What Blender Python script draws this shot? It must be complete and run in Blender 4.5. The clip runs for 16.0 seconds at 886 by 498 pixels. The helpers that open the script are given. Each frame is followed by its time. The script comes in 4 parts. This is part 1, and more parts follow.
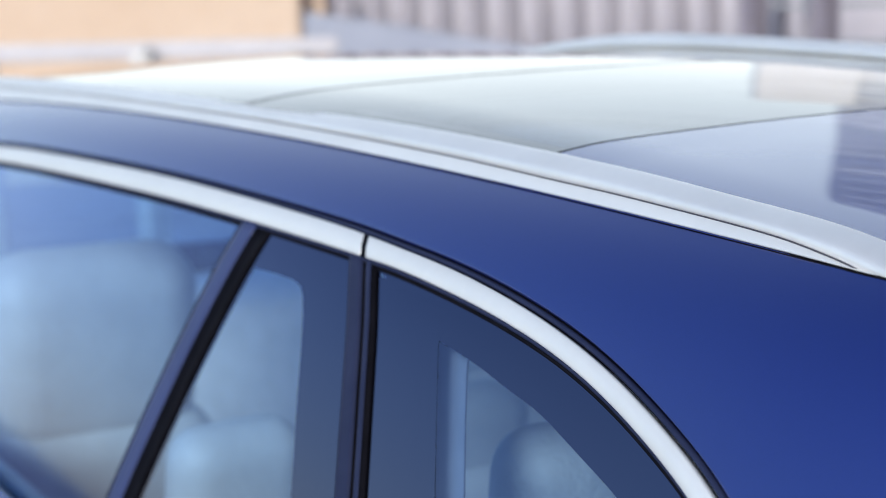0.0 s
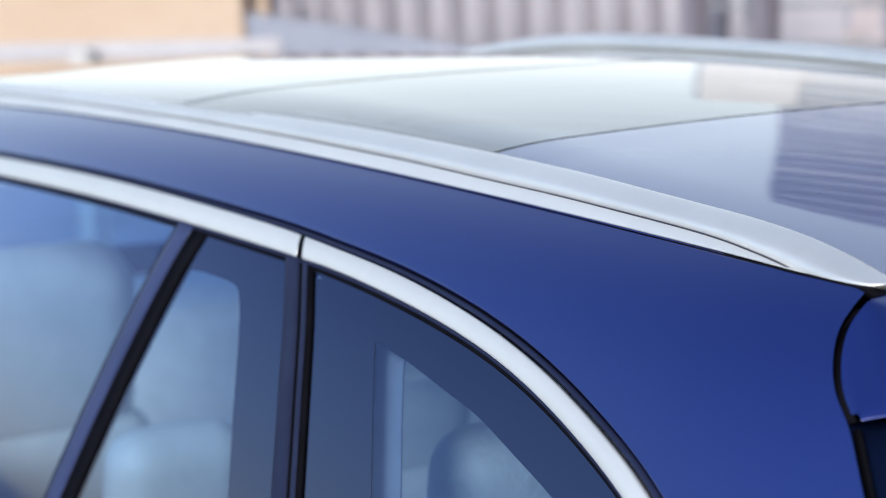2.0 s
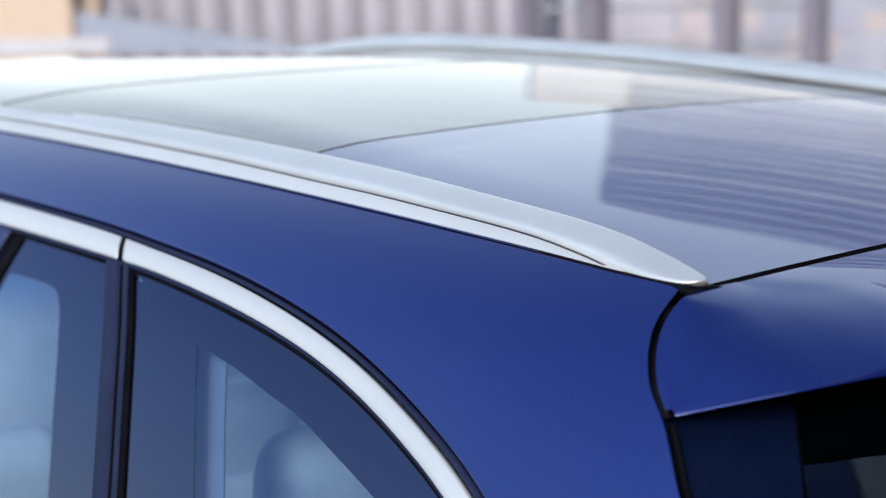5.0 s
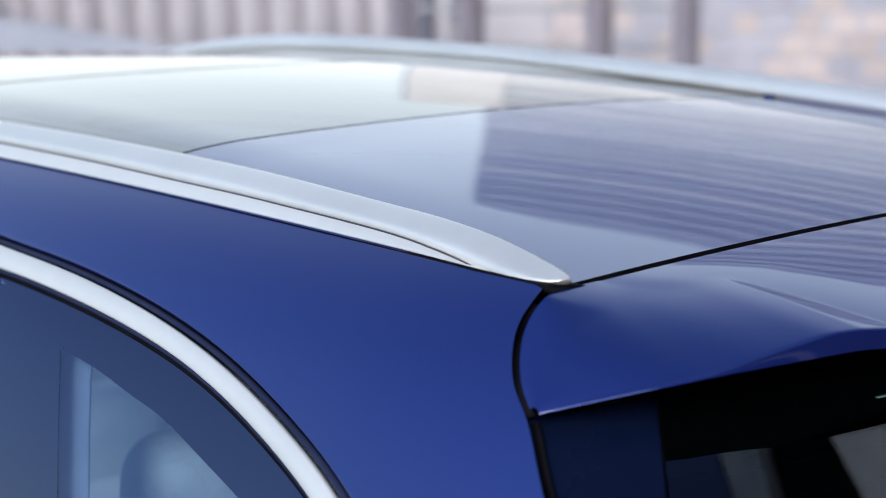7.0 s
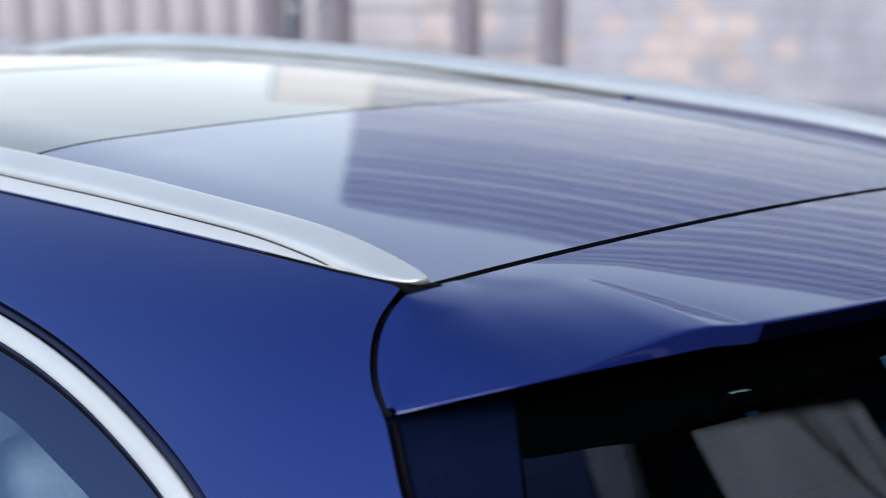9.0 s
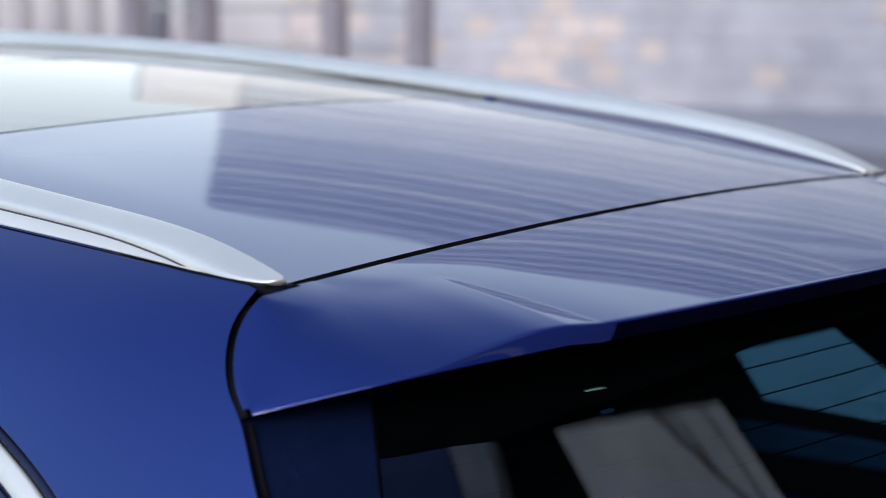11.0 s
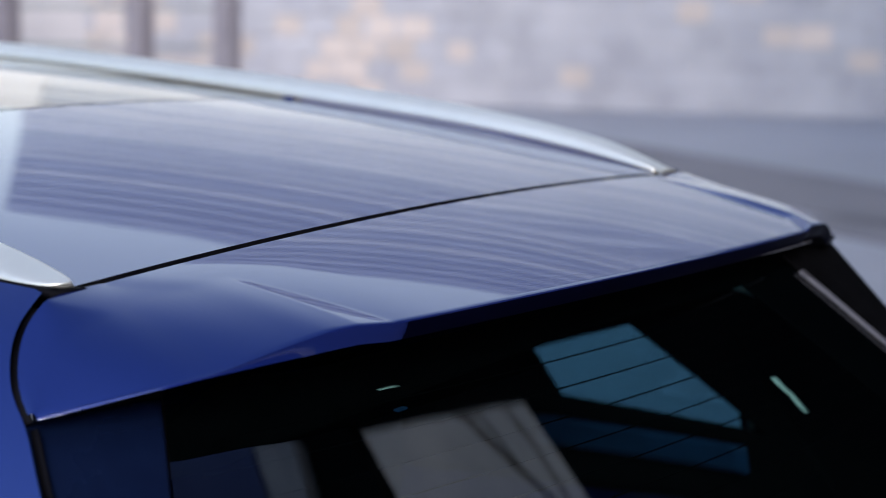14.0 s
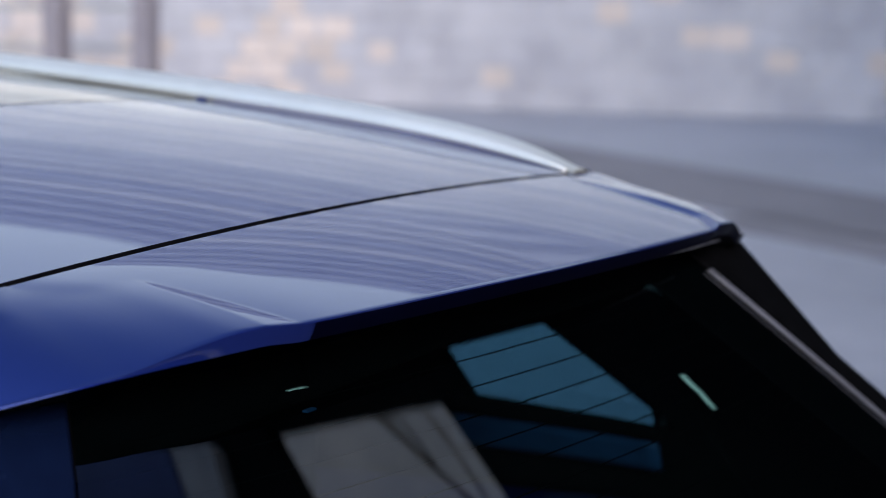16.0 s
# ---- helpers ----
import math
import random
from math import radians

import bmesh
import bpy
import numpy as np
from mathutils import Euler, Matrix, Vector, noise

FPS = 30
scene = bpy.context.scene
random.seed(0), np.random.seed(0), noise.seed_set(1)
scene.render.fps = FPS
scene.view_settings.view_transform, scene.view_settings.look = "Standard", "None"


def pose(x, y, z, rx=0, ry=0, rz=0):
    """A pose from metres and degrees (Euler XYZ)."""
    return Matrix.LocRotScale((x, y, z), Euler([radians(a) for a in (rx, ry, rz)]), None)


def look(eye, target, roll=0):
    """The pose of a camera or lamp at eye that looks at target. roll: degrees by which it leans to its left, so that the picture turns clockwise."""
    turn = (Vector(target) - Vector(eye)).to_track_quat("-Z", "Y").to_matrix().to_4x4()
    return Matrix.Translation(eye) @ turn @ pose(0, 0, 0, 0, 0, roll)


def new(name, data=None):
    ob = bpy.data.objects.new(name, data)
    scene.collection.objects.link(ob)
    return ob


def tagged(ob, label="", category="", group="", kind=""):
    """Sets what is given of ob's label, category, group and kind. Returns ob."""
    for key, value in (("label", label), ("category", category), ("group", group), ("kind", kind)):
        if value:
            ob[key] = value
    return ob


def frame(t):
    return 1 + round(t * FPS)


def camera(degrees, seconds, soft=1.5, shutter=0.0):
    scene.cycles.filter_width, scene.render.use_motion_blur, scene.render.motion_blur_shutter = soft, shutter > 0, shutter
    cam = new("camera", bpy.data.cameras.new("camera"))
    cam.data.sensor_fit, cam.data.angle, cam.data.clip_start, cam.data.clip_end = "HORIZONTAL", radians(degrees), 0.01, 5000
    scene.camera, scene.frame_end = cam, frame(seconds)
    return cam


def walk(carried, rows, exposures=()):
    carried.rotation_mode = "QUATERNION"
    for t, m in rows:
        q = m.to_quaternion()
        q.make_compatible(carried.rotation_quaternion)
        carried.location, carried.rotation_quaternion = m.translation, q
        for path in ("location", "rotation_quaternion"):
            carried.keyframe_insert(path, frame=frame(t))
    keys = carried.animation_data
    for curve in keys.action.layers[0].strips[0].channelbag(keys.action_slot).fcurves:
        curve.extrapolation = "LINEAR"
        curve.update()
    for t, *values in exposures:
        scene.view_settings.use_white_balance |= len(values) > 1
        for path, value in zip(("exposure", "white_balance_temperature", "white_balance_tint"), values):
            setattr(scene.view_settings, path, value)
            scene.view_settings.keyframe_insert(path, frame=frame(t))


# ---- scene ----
cam = camera(29.79, 16.0, soft=0.5)
cam.data.dof.use_dof = True
cam.data.dof.focus_distance = 1.45
cam.data.dof.aperture_fstop = 4.4
# seconds, eye x y z, heading from the car's nose towards its far side, pitch, lean
PATH = [
    (0, 0.8781, -0.9389, 1.8342, 29.602, -9.072, -1.363),
    (0.5, 0.8780, -0.9360, 1.8337, 29.930, -9.067, -1.339),
    (1, 0.8781, -0.9332, 1.8333, 30.342, -9.066, -1.358),
    (1.5, 0.8782, -0.9305, 1.8330, 30.832, -9.075, -1.355),
    (2, 0.8785, -0.9279, 1.8326, 31.492, -9.083, -1.290),
    (2.5, 0.8788, -0.9254, 1.8323, 32.258, -9.093, -1.247),
    (3, 0.8793, -0.9229, 1.8320, 33.154, -9.106, -1.169),
    (3.5, 0.8800, -0.9205, 1.8317, 34.083, -9.119, -1.072),
    (4, 0.8807, -0.9182, 1.8315, 35.122, -9.134, -0.994),
    (6.5, 0.8861, -0.9079, 1.8307, 40.327, -9.183, -0.517),
    (7, 0.8876, -0.9061, 1.8306, 41.454, -9.191, -0.430),
    (7.5, 0.8891, -0.9044, 1.8306, 42.475, -9.195, -0.350),
    (8, 0.8908, -0.9027, 1.8305, 43.622, -9.197, -0.246),
    (8.5, 0.8926, -0.9011, 1.8305, 44.764, -9.198, -0.153),
    (9, 0.8945, -0.8996, 1.8306, 45.984, -9.199, -0.041),
    (11.5, 0.9058, -0.8933, 1.8311, 51.696, -9.157, 0.639),
    (12, 0.9084, -0.8923, 1.8313, 52.883, -9.143, 0.735),
    (12.5, 0.9111, -0.8913, 1.8316, 53.944, -9.132, 0.851),
    (13, 0.9140, -0.8905, 1.8318, 55.082, -9.122, 0.915),
    (13.5, 0.9170, -0.8897, 1.8321, 56.128, -9.106, 0.980),
    (14, 0.9200, -0.8890, 1.8324, 57.079, -9.096, 1.051),
    (14.5, 0.9233, -0.8884, 1.8327, 57.947, -9.077, 1.114),
    (15, 0.9266, -0.8878, 1.8331, 58.734, -9.063, 1.169),
    (15.5, 0.9300, -0.8874, 1.8335, 59.329, -9.043, 1.145),
    (16, 0.9336, -0.8870, 1.8339, 59.763, -9.040, 1.151),
]


def aim(x, y, z, heading, pitch, lean):
    a, p = radians(heading), radians(pitch)
    return look((x, y, z), (x - math.cos(a) * math.cos(p), y + math.sin(a) * math.cos(p), z + math.sin(p)), lean)


walk(cam, [(t, aim(*row)) for t, *row in PATH], [(0.0, 0.53, 6080, 8), (16.0, 0.53, 6080, 8)])

# ---- light ----
HAZE_AZ = 58.0
SUN_EL, SUN_AZ = 27.0, -126.0  # a veiled sun stands on the near side of the car
world = bpy.data.worlds.new("sky")
scene.world = world
world.use_nodes = True
wt = world.node_tree
wt.nodes.clear()
sky = wt.nodes.new("ShaderNodeTexSky")
sky.sky_type, sky.sun_disc = "NISHITA", False
sky.sun_elevation, sky.sun_rotation = radians(SUN_EL), radians(SUN_AZ - 90)
sky.air_density, sky.dust_density, sky.ozone_density = 1.0, 0.6, 2.5
back = wt.nodes.new("ShaderNodeBackground")
back.inputs[1].default_value = 0.15
wout = wt.nodes.new("ShaderNodeOutputWorld")
haze = wt.nodes.new("ShaderNodeMix")  # white haze that thickens towards the horizon and towards the far side of the yard
haze.data_type = "RGBA"
haze.inputs[7].default_value = (7.5, 7.75, 7.55, 1)
where = wt.nodes.new("ShaderNodeTexCoord")
axes = wt.nodes.new("ShaderNodeSeparateXYZ")
fade = wt.nodes.new("ShaderNodeMapRange")
fade.interpolation_type = "SMOOTHSTEP"
for key, value in (("From Min", 0.0), ("From Max", 0.86), ("To Min", 0.97), ("To Max", 0.03)):
    fade.inputs[key].default_value = value
wt.links.new(where.outputs["Generated"], axes.inputs[0])
wt.links.new(axes.outputs[2], fade.inputs["Value"])
aside = wt.nodes.new("ShaderNodeVectorMath")
aside.operation = "DOT_PRODUCT"
aside.inputs[1].default_value = (-math.cos(radians(HAZE_AZ)), math.sin(radians(HAZE_AZ)), 0.0)
veil = wt.nodes.new("ShaderNodeMapRange")
veil.interpolation_type = "SMOOTHSTEP"
for key, value in (("From Min", 0.05), ("From Max", 0.90), ("To Min", 0.0), ("To Max", 1.0)):
    veil.inputs[key].default_value = value
both = wt.nodes.new("ShaderNodeMath")
both.operation = "MULTIPLY"
wt.links.new(where.outputs["Generated"], aside.inputs[0])
wt.links.new(aside.outputs["Value"], veil.inputs["Value"])
wt.links.new(veil.outputs["Result"], both.inputs[0])
wt.links.new(fade.outputs["Result"], both.inputs[1])
wt.links.new(both.outputs[0], haze.inputs[0])
wt.links.new(sky.outputs[0], haze.inputs[6])
wt.links.new(haze.outputs[2], back.inputs[0])
wt.links.new(back.outputs[0], wout.inputs[0])
sun = new("sun", bpy.data.lights.new("sun", "SUN"))
sun.data.energy, sun.data.angle, sun.data.color = 2.4, radians(20), (1.0, 0.89, 0.78)
sa, se = radians(SUN_AZ), radians(SUN_EL)
sun.matrix_world = look((-20 * math.cos(sa), 20 * math.sin(sa), 20 * math.tan(se)), (0, 0, 0))


# ---- materials ----
def mat(name, base, rough=0.5, metal=0.0, coat=0.0, coat_rough=0.03, spec=0.5):
    m = bpy.data.materials.new(name)
    m.use_nodes = True
    b = m.node_tree.nodes["Principled BSDF"]
    b.inputs["Base Color"].default_value = (*base, 1)
    b.inputs["Roughness"].default_value = rough
    b.inputs["Metallic"].default_value = metal
    b.inputs["Coat Weight"].default_value = coat
    b.inputs["Coat Roughness"].default_value = coat_rough
    b.inputs["Specular IOR Level"].default_value = spec
    return m


def nd(m, kind, **kw):
    n = m.node_tree.nodes.new(kind)
    for k, v in kw.items():
        n.inputs[k].default_value = v
    return n


def wire(m, a, ao, b, bi):
    m.node_tree.links.new(a.outputs[ao], b.inputs[bi])


def mottled(m, c1, c2, scale, detail=4.0, bump=0.0, rough=None, stretch=(1, 1, 1), island=0.0):
    """Two scales of colour noise, a fine relief and a change of roughness."""
    nt = m.node_tree
    b = nt.nodes["Principled BSDF"]
    co = nd(m, "ShaderNodeTexCoord")
    mp = nd(m, "ShaderNodeMapping", Scale=stretch)
    wire(m, co, "Object", mp, "Vector")
    n1 = nd(m, "ShaderNodeTexNoise", Scale=scale, Detail=detail)
    n2 = nd(m, "ShaderNodeTexNoise", Scale=scale * 9, Detail=3.0)
    for n in (n1, n2):
        wire(m, mp, "Vector", n, "Vector")
    add = nt.nodes.new("ShaderNodeMath")
    add.operation = "MULTIPLY_ADD"
    add.inputs[1].default_value = 0.3
    wire(m, n2, "Fac", add, 0)
    wire(m, n1, "Fac", add, 2)
    ramp = nt.nodes.new("ShaderNodeValToRGB")
    ramp.color_ramp.elements[0].position, ramp.color_ramp.elements[1].position = 0.45, 0.85
    ramp.color_ramp.elements[0].color, ramp.color_ramp.elements[1].color = (*c1, 1), (*c2, 1)
    wire(m, add, 0, ramp, "Fac")
    last = ramp
    if island:
        info = nt.nodes.new("ShaderNodeObjectInfo")
        hsv = nt.nodes.new("ShaderNodeHueSaturation")
        mr = nd(m, "ShaderNodeMapRange")
        mr.inputs["To Min"].default_value, mr.inputs["To Max"].default_value = 1 - island, 1 + island
        wire(m, info, "Random", mr, "Value")
        wire(m, mr, "Result", hsv, "Value")
        wire(m, ramp, "Color", hsv, "Color")
        last = hsv
    wire(m, last, "Color", b, "Base Color")
    if bump:
        bp = nd(m, "ShaderNodeBump", Strength=bump, Distance=0.01)
        wire(m, n2, "Fac", bp, "Height")
        wire(m, bp, "Normal", b, "Normal")
    if rough:
        mr = nd(m, "ShaderNodeMapRange")
        mr.inputs["To Min"].default_value, mr.inputs["To Max"].default_value = rough
        wire(m, n1, "Fac", mr, "Value")
        wire(m, mr, "Result", b, "Roughness")
    return m


def pane(name, tint, gloss_rough=0.0, ior=1.55, sheen=(0.92, 0.96, 1), printed=False):
    """Thin tinted glass: clear colour (or an opaque print) behind, mirror gloss by Fresnel in front."""
    m = bpy.data.materials.new(name)
    m.use_nodes = True
    nt = m.node_tree
    nt.nodes.clear()
    out = nt.nodes.new("ShaderNodeOutputMaterial")
    mix = nt.nodes.new("ShaderNodeMixShader")
    clear = nd(m, "ShaderNodeBsdfDiffuse" if printed else "ShaderNodeBsdfTransparent", Color=(*tint, 1))
    gloss = nd(m, "ShaderNodeBsdfGlossy", Roughness=gloss_rough, Color=(*sheen, 1))
    f0 = ((ior - 1) / (ior + 1)) ** 2
    weight = nd(m, "ShaderNodeLayerWeight", Blend=0.5)
    rise = nt.nodes.new("ShaderNodeMath")
    rise.operation = "POWER"
    rise.inputs[1].default_value = 5.0
    fres = nt.nodes.new("ShaderNodeMath")
    fres.operation = "MULTIPLY_ADD"
    fres.inputs[1].default_value, fres.inputs[2].default_value = 1 - f0, f0
    wire(m, weight, "Facing", rise, 0)
    wire(m, rise, 0, fres, 0)
    wire(m, fres, 0, mix, 0)
    wire(m, clear, 0, mix, 1)
    wire(m, gloss, 0, mix, 2)
    wire(m, mix, 0, out, 0)
    return m


PAINT = mat("blue_metallic_paint", (0.020, 0.036, 0.235), 0.42, 0.7, 1.0, 0.012, 0.05)


def flakes(m):
    """Fine metallic flake: a tiny colour change in the base coat."""
    b = m.node_tree.nodes["Principled BSDF"]
    co = nd(m, "ShaderNodeTexCoord")
    n = nd(m, "ShaderNodeTexNoise", Scale=1400.0, Detail=1.0)
    big = nd(m, "ShaderNodeTexNoise", Scale=2.2, Detail=2.0)
    wire(m, co, "Object", n, "Vector")
    wire(m, co, "Object", big, "Vector")
    ramp = m.node_tree.nodes.new("ShaderNodeValToRGB")
    ramp.color_ramp.elements[0].color = (0.0100, 0.0205, 0.160, 1)
    ramp.color_ramp.elements[1].color = (0.0140, 0.0285, 0.205, 1)
    wire(m, n, "Fac", ramp, "Fac")
    wire(m, ramp, "Color", b, "Base Color")
    mr = nd(m, "ShaderNodeMapRange")
    mr.inputs["To Min"].default_value, mr.inputs["To Max"].default_value = 0.40, 0.48
    wire(m, big, "Fac", mr, "Value")
    wire(m, mr, "Result", b, "Roughness")


flakes(PAINT)
PAINT.node_tree.nodes["Principled BSDF"].inputs["Coat IOR"].default_value = 1.70
ROOFPAINT = PAINT.copy()
ROOFPAINT.name = "blue_metallic_roof_paint"


def waves(m, scale, amount):
    """Long, faint waves of pressed sheet metal, seen in the gloss only."""
    b = m.node_tree.nodes["Principled BSDF"]
    co = nd(m, "ShaderNodeTexCoord")
    mp = nd(m, "ShaderNodeMapping", Scale=(1.0, 0.6, 1.0))
    n = nd(m, "ShaderNodeTexNoise", Scale=scale, Detail=2.0)
    bp = nd(m, "ShaderNodeBump", Strength=1.0, Distance=amount)
    wire(m, co, "Object", mp, "Vector")
    wire(m, mp, "Vector", n, "Vector")
    wire(m, n, "Fac", bp, "Height")
    wire(m, bp, "Normal", b, "Normal")
    wire(m, bp, "Normal", b, "Coat Normal")


waves(ROOFPAINT, 24.0, 0.000030)
ROOFPAINT.node_tree.nodes["Principled BSDF"].inputs["Coat IOR"].default_value = 1.68
ALU = mottled(mat("satin_aluminium", (0.62, 0.63, 0.64), 0.45, 0.63), (0.73, 0.72, 0.695), (0.80, 0.79, 0.765), 6, rough=(0.40, 0.47))
CHROME = mottled(mat("brushed_bright_trim", (0.72, 0.72, 0.71), 0.4, 0.45), (0.63, 0.64, 0.63), (0.69, 0.70, 0.69), 5, rough=(0.46, 0.54))
RUBBER = mottled(mat("black_rubber", (0.012, 0.012, 0.014), 0.5, spec=0.05), (0.002, 0.002, 0.004), (0.005, 0.005, 0.008), 30, rough=(0.65, 0.85))
FRIT = mottled(mat("black_glass_print", (0.002, 0.002, 0.002), 0.8, spec=0.02), (0.0015, 0.0015, 0.002), (0.003, 0.003, 0.004), 40)
ROOFGLASS = pane("tinted_roof_glass", (0.16, 0.17, 0.18), ior=2.1, sheen=(0.95, 0.94, 0.94))
SIDEGLASS = pane("side_window_glass", (0.52, 0.75, 0.96), ior=2.2, sheen=(0.60, 0.62, 1.0))
GLASSPRINT = pane("printed_side_glass", (0.0015, 0.0015, 0.002), ior=2.2, sheen=(0.60, 0.62, 1.0), printed=True)
DARKGLASS = pane("rear_window_glass", (0.17, 0.32, 0.33), ior=2.3, sheen=(0.97, 0.97, 0.98))
# near-black trim colour that holds the shade of the unlit rear cabin
CABIN = mottled(mat("shaded_cabin_trim", (0.02, 0.02, 0.022), 0.8, spec=0.04), (0.0035, 0.0035, 0.0045), (0.007, 0.007, 0.008), 12, bump=0.2)
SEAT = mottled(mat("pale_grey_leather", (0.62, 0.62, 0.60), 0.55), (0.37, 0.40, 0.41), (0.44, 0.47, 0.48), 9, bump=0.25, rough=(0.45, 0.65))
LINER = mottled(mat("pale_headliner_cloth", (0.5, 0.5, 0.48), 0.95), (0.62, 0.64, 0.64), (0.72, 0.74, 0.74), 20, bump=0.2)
TYRE = mottled(mat("tyre_rubber", (0.02, 0.02, 0.02), 0.8), (0.015, 0.015, 0.015), (0.03, 0.03, 0.03), 25, bump=0.3)
ASPHALT = mottled(mat("worn_asphalt", (0.12, 0.12, 0.14), 0.7), (0.235, 0.243, 0.295), (0.36, 0.367, 0.43), 0.35, detail=6, bump=0.5, rough=(0.35, 0.75))
TIMBER = mottled(mat("ochre_plaster", (0.55, 0.36, 0.2), 0.85), (0.71, 0.525, 0.375), (0.79, 0.615, 0.465), 0.8, bump=0.3)
STONE = mottled(mat("lilac_grey_stone", (0.3, 0.28, 0.3), 0.8), (0.32, 0.315, 0.365), (0.42, 0.41, 0.455), 1.1, bump=0.5, island=0.07)
WARMSTONE = mottled(mat("warm_sandstone", (0.5, 0.36, 0.28), 0.8), (0.43, 0.375, 0.365), (0.53, 0.455, 0.43), 1.1, bump=0.5, island=0.12)
STEEL = mottled(mat("grey_painted_steel", (0.25, 0.26, 0.3), 0.5, 0.3), (0.21, 0.22, 0.26), (0.3, 0.31, 0.34), 2, rough=(0.4, 0.6))
DARKSTEEL = mottled(mat("dark_painted_steel", (0.05, 0.05, 0.065), 0.5, 0.2), (0.04, 0.04, 0.055), (0.07, 0.07, 0.085), 2, rough=(0.4, 0.6))
DARKWALL = mottled(mat("mirrored_dark_wall", (0.03, 0.03, 0.035), 0.9, spec=0.03), (0.003, 0.003, 0.004), (0.005, 0.005, 0.006), 0.6, bump=0.3)
# board tones that paint the roof's mirrored brightness falloff into the hall
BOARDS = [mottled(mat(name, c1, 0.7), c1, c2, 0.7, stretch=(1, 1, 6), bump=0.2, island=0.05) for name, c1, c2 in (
    ("palest_grey_boards", (0.78, 0.78, 0.77), (0.88, 0.88, 0.87)),
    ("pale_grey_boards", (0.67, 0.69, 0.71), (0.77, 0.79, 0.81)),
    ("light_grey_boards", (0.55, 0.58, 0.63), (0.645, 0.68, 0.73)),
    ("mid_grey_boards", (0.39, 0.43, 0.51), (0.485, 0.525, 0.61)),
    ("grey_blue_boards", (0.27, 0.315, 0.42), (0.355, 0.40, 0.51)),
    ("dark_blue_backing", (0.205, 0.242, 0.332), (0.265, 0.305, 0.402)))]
PALEWALL = mottled(mat("pale_render", (0.55, 0.53, 0.5), 0.9), (0.5, 0.48, 0.46), (0.62, 0.6, 0.57), 0.5, bump=0.3)
WHITEWALL = mottled(mat("white_render", (0.85, 0.85, 0.84), 0.85), (0.86, 0.86, 0.85), (0.93, 0.93, 0.92), 0.5, bump=0.2)
GRAVEL = mottled(mat("concrete_kerb", (0.3, 0.3, 0.33), 0.9), (0.25, 0.25, 0.28), (0.37, 0.37, 0.4), 2.0, bump=0.4)


PALESTEEL = mottled(mat("pale_galvanised_steel", (0.5, 0.48, 0.5), 0.5, 0.2), (0.46, 0.44, 0.46), (0.56, 0.54, 0.56), 2, rough=(0.4, 0.6))
RAMP = mottled(mat("blue_grey_concrete", (0.33, 0.35, 0.42), 0.85), (0.29, 0.31, 0.38), (0.38, 0.40, 0.47), 1.0, bump=0.3)
PINKWALL = mottled(mat("pale_pink_render", (0.55, 0.48, 0.46), 0.9), (0.47, 0.45, 0.49), (0.58, 0.55, 0.58), 0.6, bump=0.3)
COLUMN = mottled(mat("grey_lilac_column_paint", (0.2, 0.18, 0.2), 0.6), (0.36, 0.335, 0.37), (0.44, 0.41, 0.44), 2.0, bump=0.2)
PORTAL = mottled(mat("dark_lilac_steel_paint", (0.15, 0.13, 0.16), 0.6), (0.19, 0.17, 0.205), (0.27, 0.245, 0.28), 2.0, bump=0.2)
DARKPAD = mottled(mat("dark_ground_helper", (0.03, 0.03, 0.033), 0.85, spec=0.2), (0.022, 0.022, 0.026), (0.038, 0.038, 0.044), 0.8, bump=0.4)
DARKASPHALT = mottled(mat("dark_asphalt", (0.13, 0.12, 0.14), 0.8), (0.155, 0.15, 0.175), (0.22, 0.21, 0.24), 0.5, bump=0.4)

BLUEPANEL = mottled(mat("blue_mirrored_panel", (0.05, 0.065, 0.13), 0.7), (0.028, 0.042, 0.135), (0.040, 0.058, 0.175), 0.8, bump=0.2)
CARPET = mottled(mat("pale_carpet", (0.4, 0.4, 0.38), 0.95), (0.60, 0.62, 0.62), (0.70, 0.72, 0.72), 30, bump=0.3)
NAVY = mottled(mat("navy_gloss_trim", (0.03, 0.04, 0.11), 0.4, spec=0.15), (0.026, 0.037, 0.105), (0.034, 0.047, 0.125), 8, rough=(0.38, 0.48))

FIN = mottled(mat("near_black_navy_gloss", (0.002, 0.004, 0.014), 0.3, spec=0.2), (0.0024, 0.0050, 0.021), (0.004, 0.0085, 0.032), 8, rough=(0.22, 0.32))

# pale colour for the glints built into the rear window
GLINT = mottled(mat("pale_glint", (0.7, 0.72, 0.7), 0.35), (0.68, 0.72, 0.70), (0.78, 0.82, 0.80), 30)
# dark blue that paints dim reflections behind the rear glass
DIMBLUE = mottled(mat("dim_blue_reflection", (0.03, 0.10, 0.3), 0.7), (0.008, 0.040, 0.13), (0.014, 0.055, 0.17), 20, bump=0.2)
# near-black that paints a dark reflection onto the lip's blue face
LIPREFLECT = mottled(mat("lip_dark_reflection", (0.002, 0.002, 0.012), 0.35, spec=0.12), (0.0006, 0.0007, 0.005), (0.001, 0.0012, 0.008), 10, rough=(0.3, 0.4))
LIPREFLECT.node_tree.nodes["Principled BSDF"].inputs["IOR"].default_value = 1.12
FINEDGE = mottled(mat("dull_grey_edge", (0.1, 0.1, 0.13), 0.5, spec=0.3), (0.085, 0.085, 0.11), (0.12, 0.12, 0.15), 12, rough=(0.4, 0.55))
GREYRENDER = mottled(mat("blotched_grey_render", (0.4, 0.4, 0.42), 0.9), (0.44, 0.50, 0.60), (0.72, 0.77, 0.86), 0.35, detail=5, bump=0.2)
